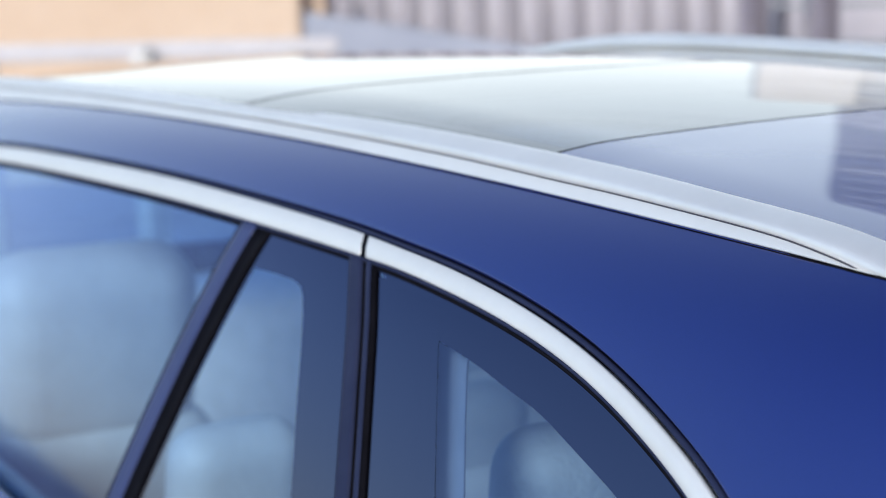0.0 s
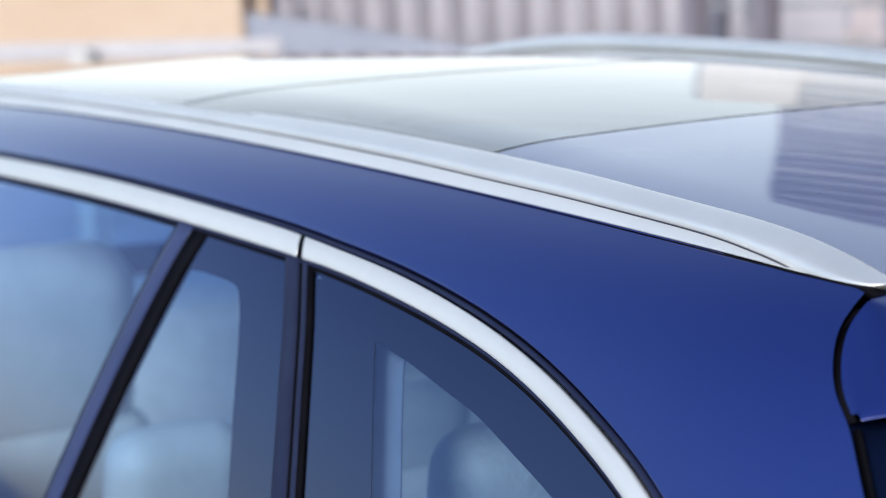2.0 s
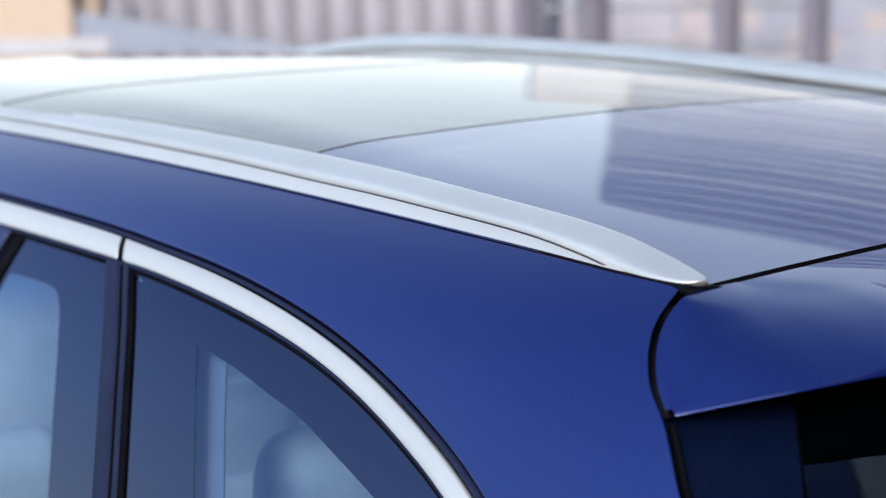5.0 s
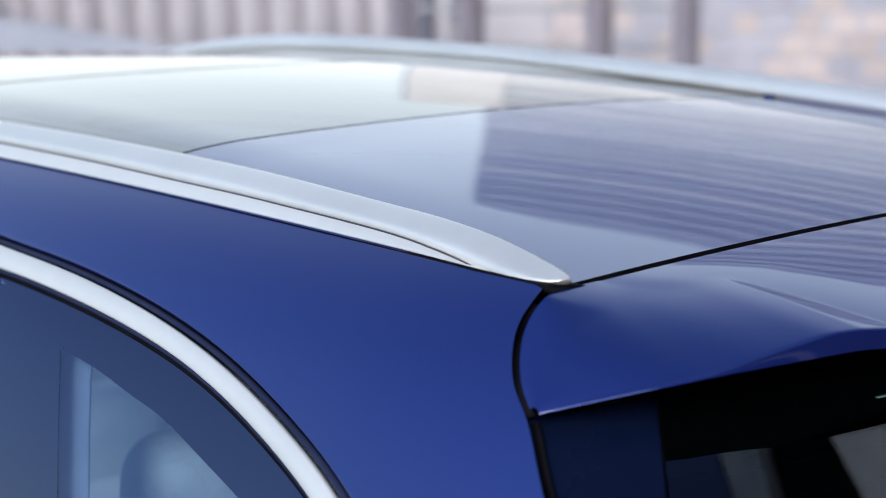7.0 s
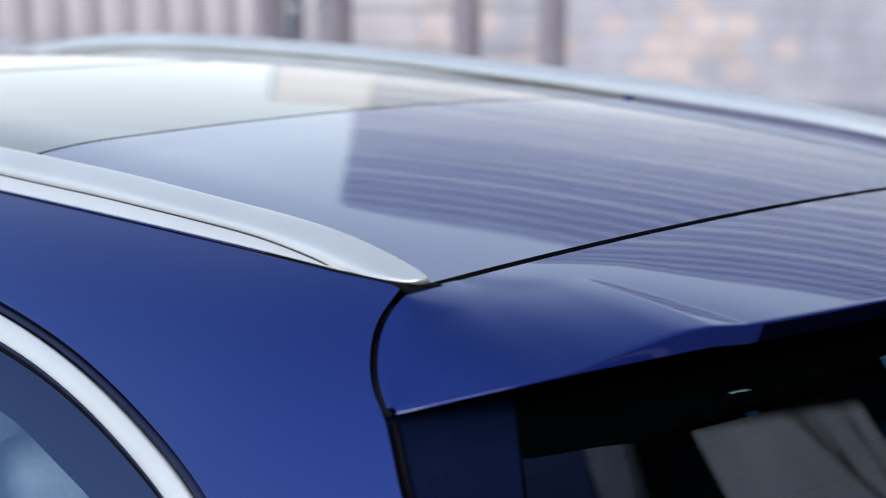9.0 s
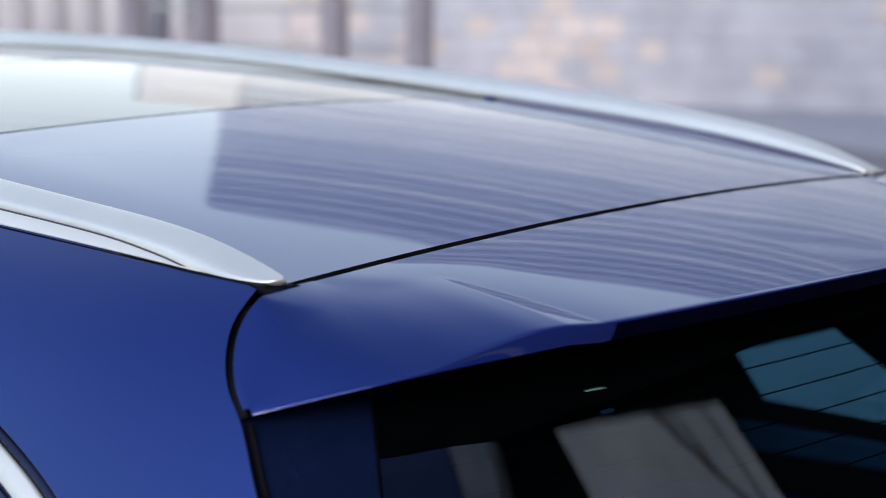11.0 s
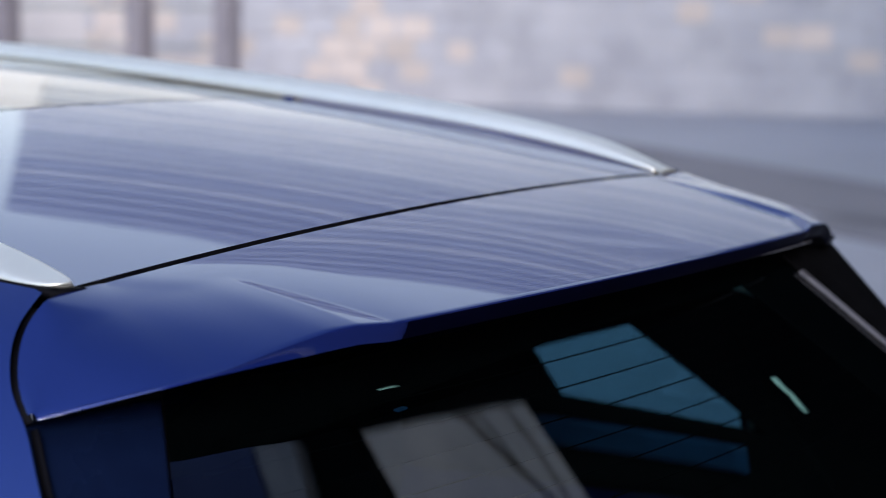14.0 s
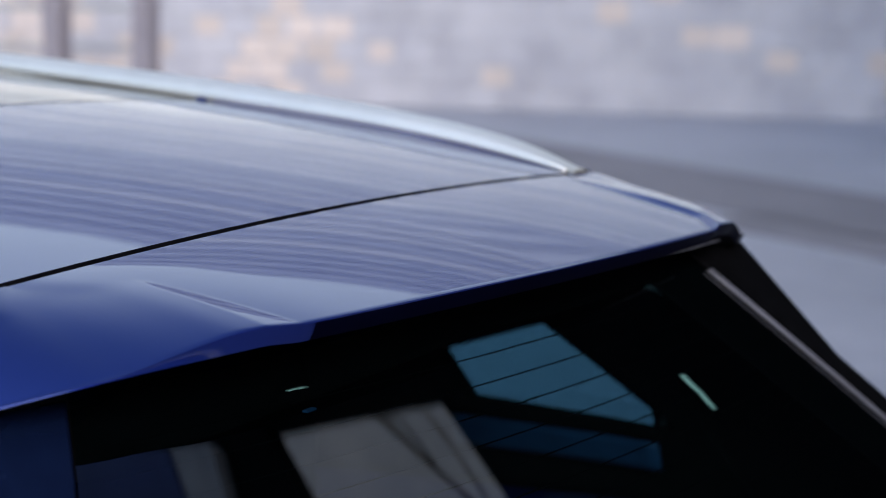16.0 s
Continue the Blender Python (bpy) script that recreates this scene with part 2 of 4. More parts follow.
TRIMGREY = mottled(mat("grey_pillar_lining", (0.15, 0.15, 0.17), 0.8, spec=0.2), (0.115, 0.13, 0.165), (0.15, 0.165, 0.20), 25, bump=0.1)
BEAD = mottled(mat("dull_sealing_bead", (0.03, 0.032, 0.05), 0.6, spec=0.06), (0.014, 0.019, 0.048), (0.020, 0.026, 0.060), 20, rough=(0.45, 0.6))

# ---- mesh helpers ----
def spline(pts, n):
    """n points along a natural cubic through pts, spaced by chord."""
    p = np.array(pts, float)
    h = np.linalg.norm(np.diff(p, axis=0), axis=1) ** 0.75
    t = np.r_[0, np.cumsum(h)]
    k = len(p)
    a = np.eye(k)
    b = np.zeros_like(p)
    for i in range(1, k - 1):
        a[i, i - 1], a[i, i], a[i, i + 1] = h[i - 1], 2 * (h[i - 1] + h[i]), h[i]
        b[i] = 6 * ((p[i + 1] - p[i]) / h[i] - (p[i] - p[i - 1]) / h[i - 1])
    m = np.linalg.solve(a, b)
    out = []
    for s in np.linspace(0, t[-1], n):
        i = min(np.searchsorted(t, s, side="right") - 1, k - 2)
        d, e, g = s - t[i], t[i + 1] - s, h[i]
        out.append(m[i] * e**3 / (6 * g) + m[i + 1] * d**3 / (6 * g) + (p[i] / g - m[i] * g / 6) * e + (p[i + 1] / g - m[i + 1] * g / 6) * d)
    return np.array(out)


def curve1(pts):
    """A smooth function through (u, value) pairs."""
    q = spline(sorted(pts), 240)
    return lambda u: float(np.interp(u, q[:, 0], q[:, 1]))


def mesh_of(name, verts, faces, smooth=True):
    me = bpy.data.meshes.new(name)
    me.from_pydata([tuple(map(float, v)) for v in verts], [], faces)
    me.validate()
    bm = bmesh.new()
    bm.from_mesh(me)
    bmesh.ops.recalc_face_normals(bm, faces=bm.faces)
    bm.to_mesh(me)
    bm.free()
    if smooth:
        me.shade_smooth()
    return me


def part(name, me, material, parent=None, label="", thick=0.0, offset=-1.0):
    if isinstance(me, bmesh.types.BMesh):
        bm, me = me, bpy.data.meshes.new(name)
        bmesh.ops.recalc_face_normals(bm, faces=bm.faces)
        bm.to_mesh(me)
        bm.free()
    me.materials.clear()
    me.materials.append(material)
    ob = new(name, me)
    if parent:
        ob.parent = parent
    if material in (SIDEGLASS, ROOFGLASS, DARKGLASS):
        ob.visible_shadow = False
    if label:
        ob["label"] = label
    if thick:
        s = ob.modifiers.new("shell", "SOLIDIFY")
        s.thickness, s.offset = thick, offset
    return ob


def sheet(name, rows, smooth=True, flip=False):
    """A grid mesh from rows of points."""
    nr, nc = len(rows), len(rows[0])
    verts = [p for r in rows for p in r]
    faces = [(i * nc + j, i * nc + j + 1, (i + 1) * nc + j + 1, (i + 1) * nc + j) for i in range(nr - 1) for j in range(nc - 1)]
    if flip:
        faces = [f[::-1] for f in faces]
    me = bpy.data.meshes.new(name)
    me.from_pydata([tuple(map(float, v)) for v in verts], [], faces)
    if smooth:
        me.shade_smooth()
    return me


def tube(name, rings, smooth=True):
    """A closed skin over rings of equal length, capped at both ends."""
    n = len(rings[0])
    verts = [p for r in rings for p in r]
    faces = [(i * n + j, i * n + (j + 1) % n, (i + 1) * n + (j + 1) % n, (i + 1) * n + j) for i in range(len(rings) - 1) for j in range(n)]
    faces += [tuple(range(n)), tuple(range((len(rings) - 1) * n, len(rings) * n))]
    return mesh_of(name, verts, faces, smooth)


def block(sx, sy, sz, at=(0, 0, 0), bevel=0.0, turn=None):
    """A bevelled box with its base centre at a place."""
    bm = bmesh.new()
    bmesh.ops.create_cube(bm, size=1)
    bmesh.ops.scale(bm, vec=(sx, sy, sz), verts=bm.verts)
    if bevel:
        bmesh.ops.bevel(bm, geom=bm.edges[:], offset=bevel, segments=2, affect="EDGES")
    bmesh.ops.translate(bm, vec=(0, 0, sz / 2), verts=bm.verts)
    if turn is not None:
        bmesh.ops.rotate(bm, matrix=Matrix.Rotation(turn, 3, "Z"), verts=bm.verts)
    bmesh.ops.translate(bm, vec=at, verts=bm.verts)
    return bm


# ---- shape of the car: x towards the tail, y across from the near rail to the far one ----
WIDE = 1.08


def edge_z(x):
    """Height of the body's top edge under the rail."""
    u = -x
    return 1.597 + 0.052 * u - 0.0175 * u * u if u > 0 else 1.597 + 0.03 * u


def side_y(x, z):
    """The near flank above the belt."""
    d = max(edge_z(x) - z, 0.0)
    return -0.021 - 0.42 * d - 0.055 * (1 - math.exp(-d / 0.045)) + 0.25 * max(0.0, x + 0.15) ** 2


def roof_z(x, y):
    u = -x
    v = (y - 0.54) / 0.52
    edge = max(0.0, 0.12 - min(y, WIDE - y)) / 0.12
    s = min(1.0, max(0.0, (u - 0.45) / 0.95))
    s = s * s * (3 - 2 * s)
    curl = 2.2 * max(0.0, y - 0.992) ** 2 * min(1.0, max(u, 0.0) / 0.25)
    return curl + 0.012 * s * (1 - v * v) - 0.05 * max(0.0, u - 2.0) ** 2 - 0.010 * min(1, max(u, 0) / 0.6) * edge**2 + 1.608 + 0.176 * u - 0.104 * u * u + 0.0185 * u**3 - (0.014 + 0.008 * min(1, max(u, 0) / 0.5)) * v * v


def on_side(x, z, out=0.0, far=False):
    e = 0.002
    dx = (side_y(x + e, z) - side_y(x - e, z)) / (2 * e)
    dz = (side_y(x, z + e) - side_y(x, z - e)) / (2 * e)
    n = Vector((dx, -1, dz)).normalized()
    p = Vector((x, side_y(x, z), z)) + n * out
    return (p.x, WIDE - p.y if far else p.y, p.z)


# window line: upper edge of the bright trim, from the front pillar over the arc down the rear pillar
DLO = spline([(-3.2, 1.33), (-2.95, 1.445), (-2.65, 1.515), (-2.31, 1.546), (-1.646, 1.5595), (-1.19, 1.561), (-0.796, 1.556), (-0.582, 1.543), (-0.465, 1.530), (-0.356, 1.512),
              (-0.254, 1.487), (-0.159, 1.456), (-0.114, 1.437), (-0.05, 1.398), (0.01, 1.335), (0.04, 1.26), (0.035, 1.17), (0.0, 1.10)], 880)
dd = np.gradient(DLO, axis=0)
dd /= np.linalg.norm(dd, axis=1)[:, None]
DLO_N = np.stack([-dd[:, 1], dd[:, 0]], 1)  # away from the glass
TAILGAP = spline([(-0.002, 1.598), (-0.001, 1.58), (0.011, 1.557), (0.032, 1.533), (0.051, 1.518), (0.090, 1.472), (0.17, 1.385), (0.26, 1.28), (0.34, 1.16), (0.37, 1.05)], 90)


TRIM_B = curve1([(-3.2, 0.0), (-2.0, 0.0), (-1.6, 0.0035), (-1.3, 0.0040), (-0.95, 0.0008), (-0.80, 0.0), (-0.70, -0.0006), (-0.60, 0.0004), (-0.50, 0.0014), (-0.35, 0.0029), (-0.25, 0.0038), (-0.16, 0.0036), (0.06, 0.0036)])
TRIM_C = curve1([(-3.2, -0.0262), (-2.0, -0.0262), (-1.6, -0.0228), (-1.3, -0.0215), (-0.95, -0.0228), (-0.80, -0.0218), (-0.70, -0.0200), (-0.60, -0.0190), (-0.50, -0.0177), (-0.35, -0.0150), (-0.25, -0.0141), (-0.16, -0.0145), (0.06, -0.0150)])


def along(name, line, normals, profile, far=False, cut=0.0):
    """A strip that follows the window trim; profile: (share of the way from its upper to its lower edge, further offset, height).
    cut: how far the strip's ends lean with the door's edge."""
    rings = []
    for (x, z), (nx, nz) in zip(line, normals):
        b, c = TRIM_B(x), TRIM_C(x)
        lean = -cut * math.exp(-((x + 0.776) / 0.05) ** 2)
        ring = []
        for k, e, h in profile:
            o = b + (c - b) * k + e
            ring.append(on_side(x + nx * o + nz * lean * o, z + nz * o - nx * lean * o, h, far))
        rings.append(ring)
    return tube(name, rings)


def band(lo, hi):
    keep = [i for i, (x, z) in enumerate(DLO) if lo <= x <= hi or (hi > 0 and i > 600)]
    return DLO[keep], DLO_N[keep]


car = tagged(new("car"), "glossy deep blue estate car with bright roof rails standing on asphalt", "car")


# clear part of the rear quarter pane: its upper edge, and the lean of its front edge
QUARTER_CLEAR = [(-0.560, 1.4785), (-0.524, 1.4745), (-0.473, 1.4678), (-0.4175, 1.4580), (-0.3645, 1.4492), (-0.311, 1.4352), (-0.2595, 1.4205), (-0.220, 1.4086), (-0.12, 1.365), (-0.06, 1.31), (-0.045, 1.22), (-0.045, 1.1)]
QUARTER_LEAN = 0.64


def build_side(far):
    # pillar and cant rail, from the window line out to the roof edge and the tailgate gap
    rim = DLO + DLO_N * np.array([TRIM_B(x) + 0.0095 for x, _ in DLO])[:, None]
    inner = rim[::4]
    top_keys = spline([(-3.2, 0), (-2.95, 0), (-2.65, 0), (-2.31, 0), (-1.646, 0), (-1.19, 0), (-0.80, 0), (-0.56, 0), (-0.40, 0), (-0.22, 0), (-0.08, 0), (-0.004, 0)], 133)
    outer = np.array([(x, edge_z(x)) for x, _ in top_keys] + [tuple(p) for p in TAILGAP[1:88]])
    outer = outer[np.linspace(0, len(outer) - 1, 220).astype(int)]
    so = np.r_[0, np.cumsum(np.linalg.norm(np.diff(outer, axis=0), axis=1))]
    so = np.convolve(np.r_[[so[0]] * 6, so, [so[-1]] * 6], np.ones(13) / 13, "valid")
    outer_s = np.r_[0, np.cumsum(np.linalg.norm(np.diff(outer, axis=0), axis=1))]
    outer = np.stack([np.interp(so, outer_s, outer[:, k]) for k in (0, 1)], 1)
    rows = []
    for k in np.linspace(0, 1, 26):
        q = inner * (1 - k) + outer * k
        rows.append([on_side(x, z, 0.0, far) for x, z in q])
    # rolled edge along the window
    low = DLO_N[::4]
    for step, sink in ((0.0007, -0.0006), (0.0015, -0.0020), (0.0019, -0.0042), (0.0019, -0.0100)):
        rows.insert(0, [on_side(x - nx * step, z - nz * step, sink, far) for (x, z), (nx, nz) in zip(inner, low)])
    part("side_panel", sheet("side_panel", rows, flip=far), PAINT, car)
    line, norm = DLO[::4], DLO_N[::4]
    part("seal_channel", along("seal_channel", line, norm, [(0, 0.0090, -0.014), (0, 0.0088, -0.0075), (0, -0.0004, -0.0060), (0, -0.002, -0.014)], far), RUBBER, car)
    part("window_seal", along("window_seal", line, norm, [(0, 0.0012, -0.009), (0, 0.0014, -0.0022), (0, 0.0024, -0.0002), (0, 0.0045, -0.0004), (0, 0.0060, -0.0022), (0, 0.0064, -0.009)], far), BEAD, car)
    trim = [(0, 0, -0.004), (0, -0.0002, 0.0024), (0, -0.0014, 0.0038), (0.5, 0, 0.0046), (1, 0.0016, 0.0042), (1, 0.0002, 0.0028), (1, 0, -0.004)]
    for lo, hi in ((-3.2, -0.7800), (-0.7720, 9)):
        a, b = band(lo, hi)
        part("window_trim", along("window_trim", a, b, trim, far, 0.8), CHROME, car, "bright brushed window trim")
    xj = np.linspace(-0.7830, -0.7690, 6)
    a, b = (np.stack([np.interp(xj, DLO[:560, 0], q[:560, i]) for i in (0, 1)], 1) for q in (DLO, DLO_N))
    part("trim_joint", along("trim_joint", a, b, [(0, 0.0004, -0.005), (0, 0, 0.0026), (0.5, 0, 0.0044), (1, 0, 0.0038), (1, -0.0004, -0.005)], far, 0.8), RUBBER, car)
    glassline = DLO[::4] + DLO_N[::4] * np.array([TRIM_C(x) - 0.0065 for x, _ in DLO[::4]])[:, None]
    part("glass_seal", along("glass_seal", line, norm, [(1, 0.0002, -0.008), (1, 0, 0.0006), (1, -0.0020, 0.0004), (1, -0.0036, -0.0012), (1, -0.0040, -0.008)], far), BEAD, car)
    part("glass_channel", along("glass_channel", line, norm, [(1, -0.0034, -0.010), (1, -0.0036, -0.0030), (1, -0.0070, -0.0034), (1, -0.0078, -0.0060), (1, -0.0078, -0.011)], far), RUBBER, car)
    # panes: columns from the window line down to the belt
    split = curve1([(1.00, -0.440), (1.08, -0.486), (1.20, -0.555), (1.327, -0.627), (1.3777, -0.6566), (1.4298, -0.6876), (1.483, -0.7222), (1.5425, -0.7717), (1.58, -0.805)])
    divider = lambda z: -1.0595 - 0.43 * (1.5355 - z) + 0.30 * (1.5355 - z) ** 2  # between the bar and its dark channel

    def column_pane(name, a, b, material, out, dark=None):
        """A pane between two raking edges a(z) and b(z) under the window line."""
        rows = []
        top = spline([tuple(p) for p in glassline[::6]], 400)
        for k in np.linspace(0, 1, 26):
            col = []
            ztop = [z for x, z in top if a(z) + (b(z) - a(z)) * k - x <= 0.0]
            z1 = ztop[0] if ztop else 1.1
            for z in np.linspace(z1, 1.08, 20):
                col.append(on_side(a(z) + (b(z) - a(z)) * k, z, out, far))
            rows.append(col)
        return part(name, sheet(name, rows, flip=far), material, car)

    column_pane("door_glass", lambda z: -3.1 + (1.5 - z) * -1.2, lambda z: divider(z) - 0.044, SIDEGLASS, -0.006)
    column_pane("fixed_glass", lambda z: divider(z) + 0.036, lambda z: split(z) - 0.033, SIDEGLASS, -0.005)
    # rear quarter pane: fan under the arc
    start = next(i for i, (x, z) in enumerate(glassline) if x > split(z) + 0.021)
    arc = glassline[start:]
    base_l, base_r = (split(1.08) + 0.021, 1.08), (arc[-1][0], 1.08)
    rows = []
    for k in np.linspace(0, 1, 24):
        rows.append([on_side(x + ((base_l[0] + (base_r[0] - base_l[0]) * j / (len(arc) - 1)) - x) * k, z + (1.08 - z) * k, -0.005, far) for j, (x, z) in enumerate(arc)])
    part("quarter_glass", sheet("quarter_glass", rows, flip=not far), SIDEGLASS, car)
    # divider bar and the dark frames at the door's edge
    bar = lambda c, w, hgt: [[on_side(c(z) + o, z, h, far) for o, h in ((-w, -0.012), (-w, hgt * 0.4), (-w * 0.55, hgt), (w * 0.1, hgt * 0.8), (w * 0.6, hgt * 0.5), (w, hgt * 0.2), (w, -0.012))] for z in np.linspace(1.537, 1.08, 30)]
    part("divider_bar", tube("divider_bar", bar(lambda z: divider(z) - 0.021, 0.021, 0.0010)), NAVY, car, "gloss dark blue window divider")
    part("divider_seal", tube("divider_seal", bar(lambda z: divider(z) - 0.0445, 0.0022, 0.0005)), RUBBER, car)
    part("divider_channel", tube("divider_channel", bar(lambda z: divider(z) + 0.019, 0.019, -0.004)), RUBBER, car, "black channel beside the window divider")
    part("door_frame", tube("door_frame", bar(lambda z: split(z) - 0.0205, 0.0145, 0.0006)), BEAD, car, "dull dark sealing strip of the door frame")
    part("door_gap", tube("door_gap", bar(split, 0.006, -0.007)), RUBBER, car)
    part("quarter_frame", tube("quarter_frame", bar(lambda z: split(z) + 0.011, 0.005, 0.0004)), BEAD, car)
    part("quarter_seal", tube("quarter_seal", bar(lambda z: split(z) + 0.0195, 0.0035, -0.002)), RUBBER, car)
    # lining inside the pillars, pale in front, shade painted near-black by the tail
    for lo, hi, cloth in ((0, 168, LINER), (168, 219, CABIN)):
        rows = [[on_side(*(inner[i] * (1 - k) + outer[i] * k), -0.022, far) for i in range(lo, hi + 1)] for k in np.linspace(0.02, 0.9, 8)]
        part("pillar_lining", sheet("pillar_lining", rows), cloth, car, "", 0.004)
    # printed black borders on the panes
    if far:
        return
    frit_in = spline(QUARTER_CLEAR, len(arc))
    rows = [[on_side(x + (fx - x) * k, z + (fz - z) * k, -0.00475, far) for (x, z), (fx, fz) in zip(arc, frit_in)] for k in np.linspace(0, 1, 10)]
    part("glass_border", sheet("glass_border", rows), GLASSPRINT, car, "black printed border of the window glass")
    left = lambda z: QUARTER_CLEAR[0][0] + (QUARTER_CLEAR[0][1] - z) * QUARTER_LEAN
    rows = [[on_side(split(z) + 0.010 + (left(z) - split(z) - 0.010) * k, z, -0.00468, far) for z in np.linspace(1.52, 1.09, 24)] for k in np.linspace(0, 1, 8)]
    part("glass_border", sheet("glass_border", rows), GLASSPRINT, car)
    rows = [[on_side(x + w, z - 0.06 * w, -0.030 - 0.004 * math.sin(math.pi * k), far) for x, z in ((-0.645, 1.545), (-0.5991, 1.4634), (-0.5721, 1.4189), (-0.5442, 1.3749), (-0.519, 1.3345), (-0.43, 1.19), (-0.37, 1.09))] for k in np.linspace(0, 1, 5) for w in [-0.05 + 0.116 * k]]
    part("pillar_trim", sheet("pillar_trim", rows), TRIMGREY, car, "grey lining of the pillar inside the quarter window", 0.003)
    # border of the fixed pane: along the top, round a corner and down the door's edge, and a strip beside the divider
    clear = [(-1.05, 1.489), (-0.99, 1.491), (-0.9524, 1.4913), (-0.921, 1.491), (-0.9033, 1.4893), (-0.888, 1.486), (-0.878, 1.4797), (-0.869, 1.471), (-0.8602, 1.461), (-0.833, 1.4215), (-0.7994, 1.3663), (-0.7719, 1.323), (-0.755, 1.2966), (-0.63, 1.09)]
    rim = [(-1.06, 1.534), (-1.00, 1.534), (-0.9634, 1.534), (-0.90, 1.534), (-0.86, 1.533), (-0.82, 1.532), (-0.79, 1.53), (-0.775, 1.52)] + [(split(z) - 0.024, z) for z in (1.48, 1.43, 1.3634, 1.3199, 1.2933, 1.09)]
    rows = [[on_side(x + (fx - x) * k, z + (fz - z) * k, -0.00474, far) for (x, z), (fx, fz) in zip(rim, clear)] for k in np.linspace(0, 1, 8)]
    part("glass_border", sheet("glass_border", rows), GLASSPRINT, car)
    rows = [[on_side(divider(z) + 0.030 + 0.0235 * k, z, -0.00468, far) for z in np.linspace(1.53, 1.09, 20)] for k in np.linspace(0, 1, 4)]
    part("glass_border", sheet("glass_border", rows), GLASSPRINT, car)


build_side(False)
build_side(True)


# ---- roof ----
def seam_front(y):
    """The joint between the two glass panels bows towards the tail in the middle."""
    return -1.11 - 0.22 * ((y - 0.54) / 0.51) ** 2


def seam_rear(y):
    return -0.5575 - 0.031 * ((y - 0.54) / 0.51) ** 2


def roof_panel(name, x0, x1, material, label):
    rows = []
    for k in np.linspace(0, 1, 40):
        rows.append([(x, y, roof_z(x, y)) for y in np.linspace(0.002, 1.078, 72) for x in [x0(y) + (x1(y) - x0(y)) * k]])
    first = [(p[0], p[1], p[2] - 0.012) for p in rows[0]]
    last = [(p[0], p[1], p[2] - 0.012) for p in rows[-1]]
    top = part(name, sheet(name, rows, flip=True), material, car, label)
    part('panel_edge', sheet('panel_edge', [first, rows[0]]), RUBBER, top)
    part('panel_edge', sheet('panel_edge', [rows[-1], last]), RUBBER, top)
    return top


roof_panel("roof_panel", lambda y: seam_rear(y) + 0.0030, lambda y: -0.0075, ROOFPAINT, "blue painted rear roof panel")
roof_panel("roof_glass", lambda y: seam_front(y) + 0.0075, lambda y: seam_rear(y) - 0.0030, ROOFGLASS, "dark panoramic roof glass")
roof_panel("roof_glass", lambda y: -2.95, lambda y: seam_front(y) - 0.0075, ROOFGLASS, "dark panoramic roof glass")


def under_roof(name, x0, x1, y0, y1, drop, material, thick, label="", bow=None):
    rows = [[(x, y, roof_z(x, y) - drop - 0.2 * max(0, abs(y - 0.54) - 0.45)) for y in np.linspace(y0, y1, 24) for x in [x0 + (x1 - x0) * k + (bow(y) if bow else 0)]] for k in np.linspace(0, 1, 16)]
    return part(name, sheet(name, rows), material, car, label, thick)


for seam, w in ((seam_rear, 0.0034), (seam_front, 0.0095)):
    under_roof("roof_crossbar", -0.035, 0.035, 0.0, 1.06, 0.034, RUBBER, 0.02, "", seam)
    rows = [[(seam(y) + o, y, roof_z(seam(y) + o, y) - 0.0010) for y in np.linspace(0.0, 1.08, 40)] for o in (-w, 0, w)]
    part("roof_seam", sheet("roof_seam", rows), RUBBER, car)
    x = seam(1.036) - 0.02
    part("seam_end", block(0.022, 0.012, 0.007, (x, 1.046, roof_z(x, 1.04) - 0.005), 0.002), PAINT, car, "dark end of the roof joint beside the rail")
under_roof("roof_frame", -0.53, -0.004, 0.04, 1.04, 0.014, RUBBER, 0.003)
for y0, y1 in ((-0.004, 0.075), (1.005, 1.084)):
    under_roof("roof_frame", -2.94, -0.5, y0, y1, 0.026, RUBBER, 0.01)
# one headliner: shade painted into the rear piece, the rest left pale
under_roof("headliner", -0.62, -0.12, 0.02, 1.06, 0.045, CABIN, 0.01, "rear headliner with shade painted in")
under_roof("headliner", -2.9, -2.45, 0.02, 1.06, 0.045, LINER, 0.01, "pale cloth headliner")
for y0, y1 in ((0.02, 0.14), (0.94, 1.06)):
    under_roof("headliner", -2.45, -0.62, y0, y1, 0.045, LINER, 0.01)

# rails
NEAR_LO = curve1([(0, 1.6005), (0.004, 1.5990), (0.010, 1.5976), (0.018, 1.5969), (0.04, 1.5970), (0.071, 1.5992), (0.097, 1.6052), (0.132, 1.6114), (0.168, 1.6164), (0.244, 1.6224), (0.326, 1.6270), (0.415, 1.6316), (0.512, 1.6352), (0.668, 1.6416), (0.795, 1.6452), (0.937, 1.6485), (1.10, 1.6514), (1.284, 1.6532), (1.5, 1.6536), (1.75, 1.6540), (2.05, 1.6520), (2.4, 1.6460), (2.7, 1.640), (3.1, 1.615)])
NEAR_HI = curve1([(0, 1.6012), (0.009, 1.6036), (0.022, 1.6066), (0.054, 1.6152), (0.087, 1.6230), (0.122, 1.6285), (0.157, 1.6325), (0.194, 1.6356), (0.271, 1.6412), (0.391, 1.6500), (0.485, 1.6550), (0.56, 1.6582), (0.87, 1.6672), (1.2, 1.6690), (1.6, 1.6690), (2.0, 1.6675), (2.7, 1.659), (3.1, 1.635)])
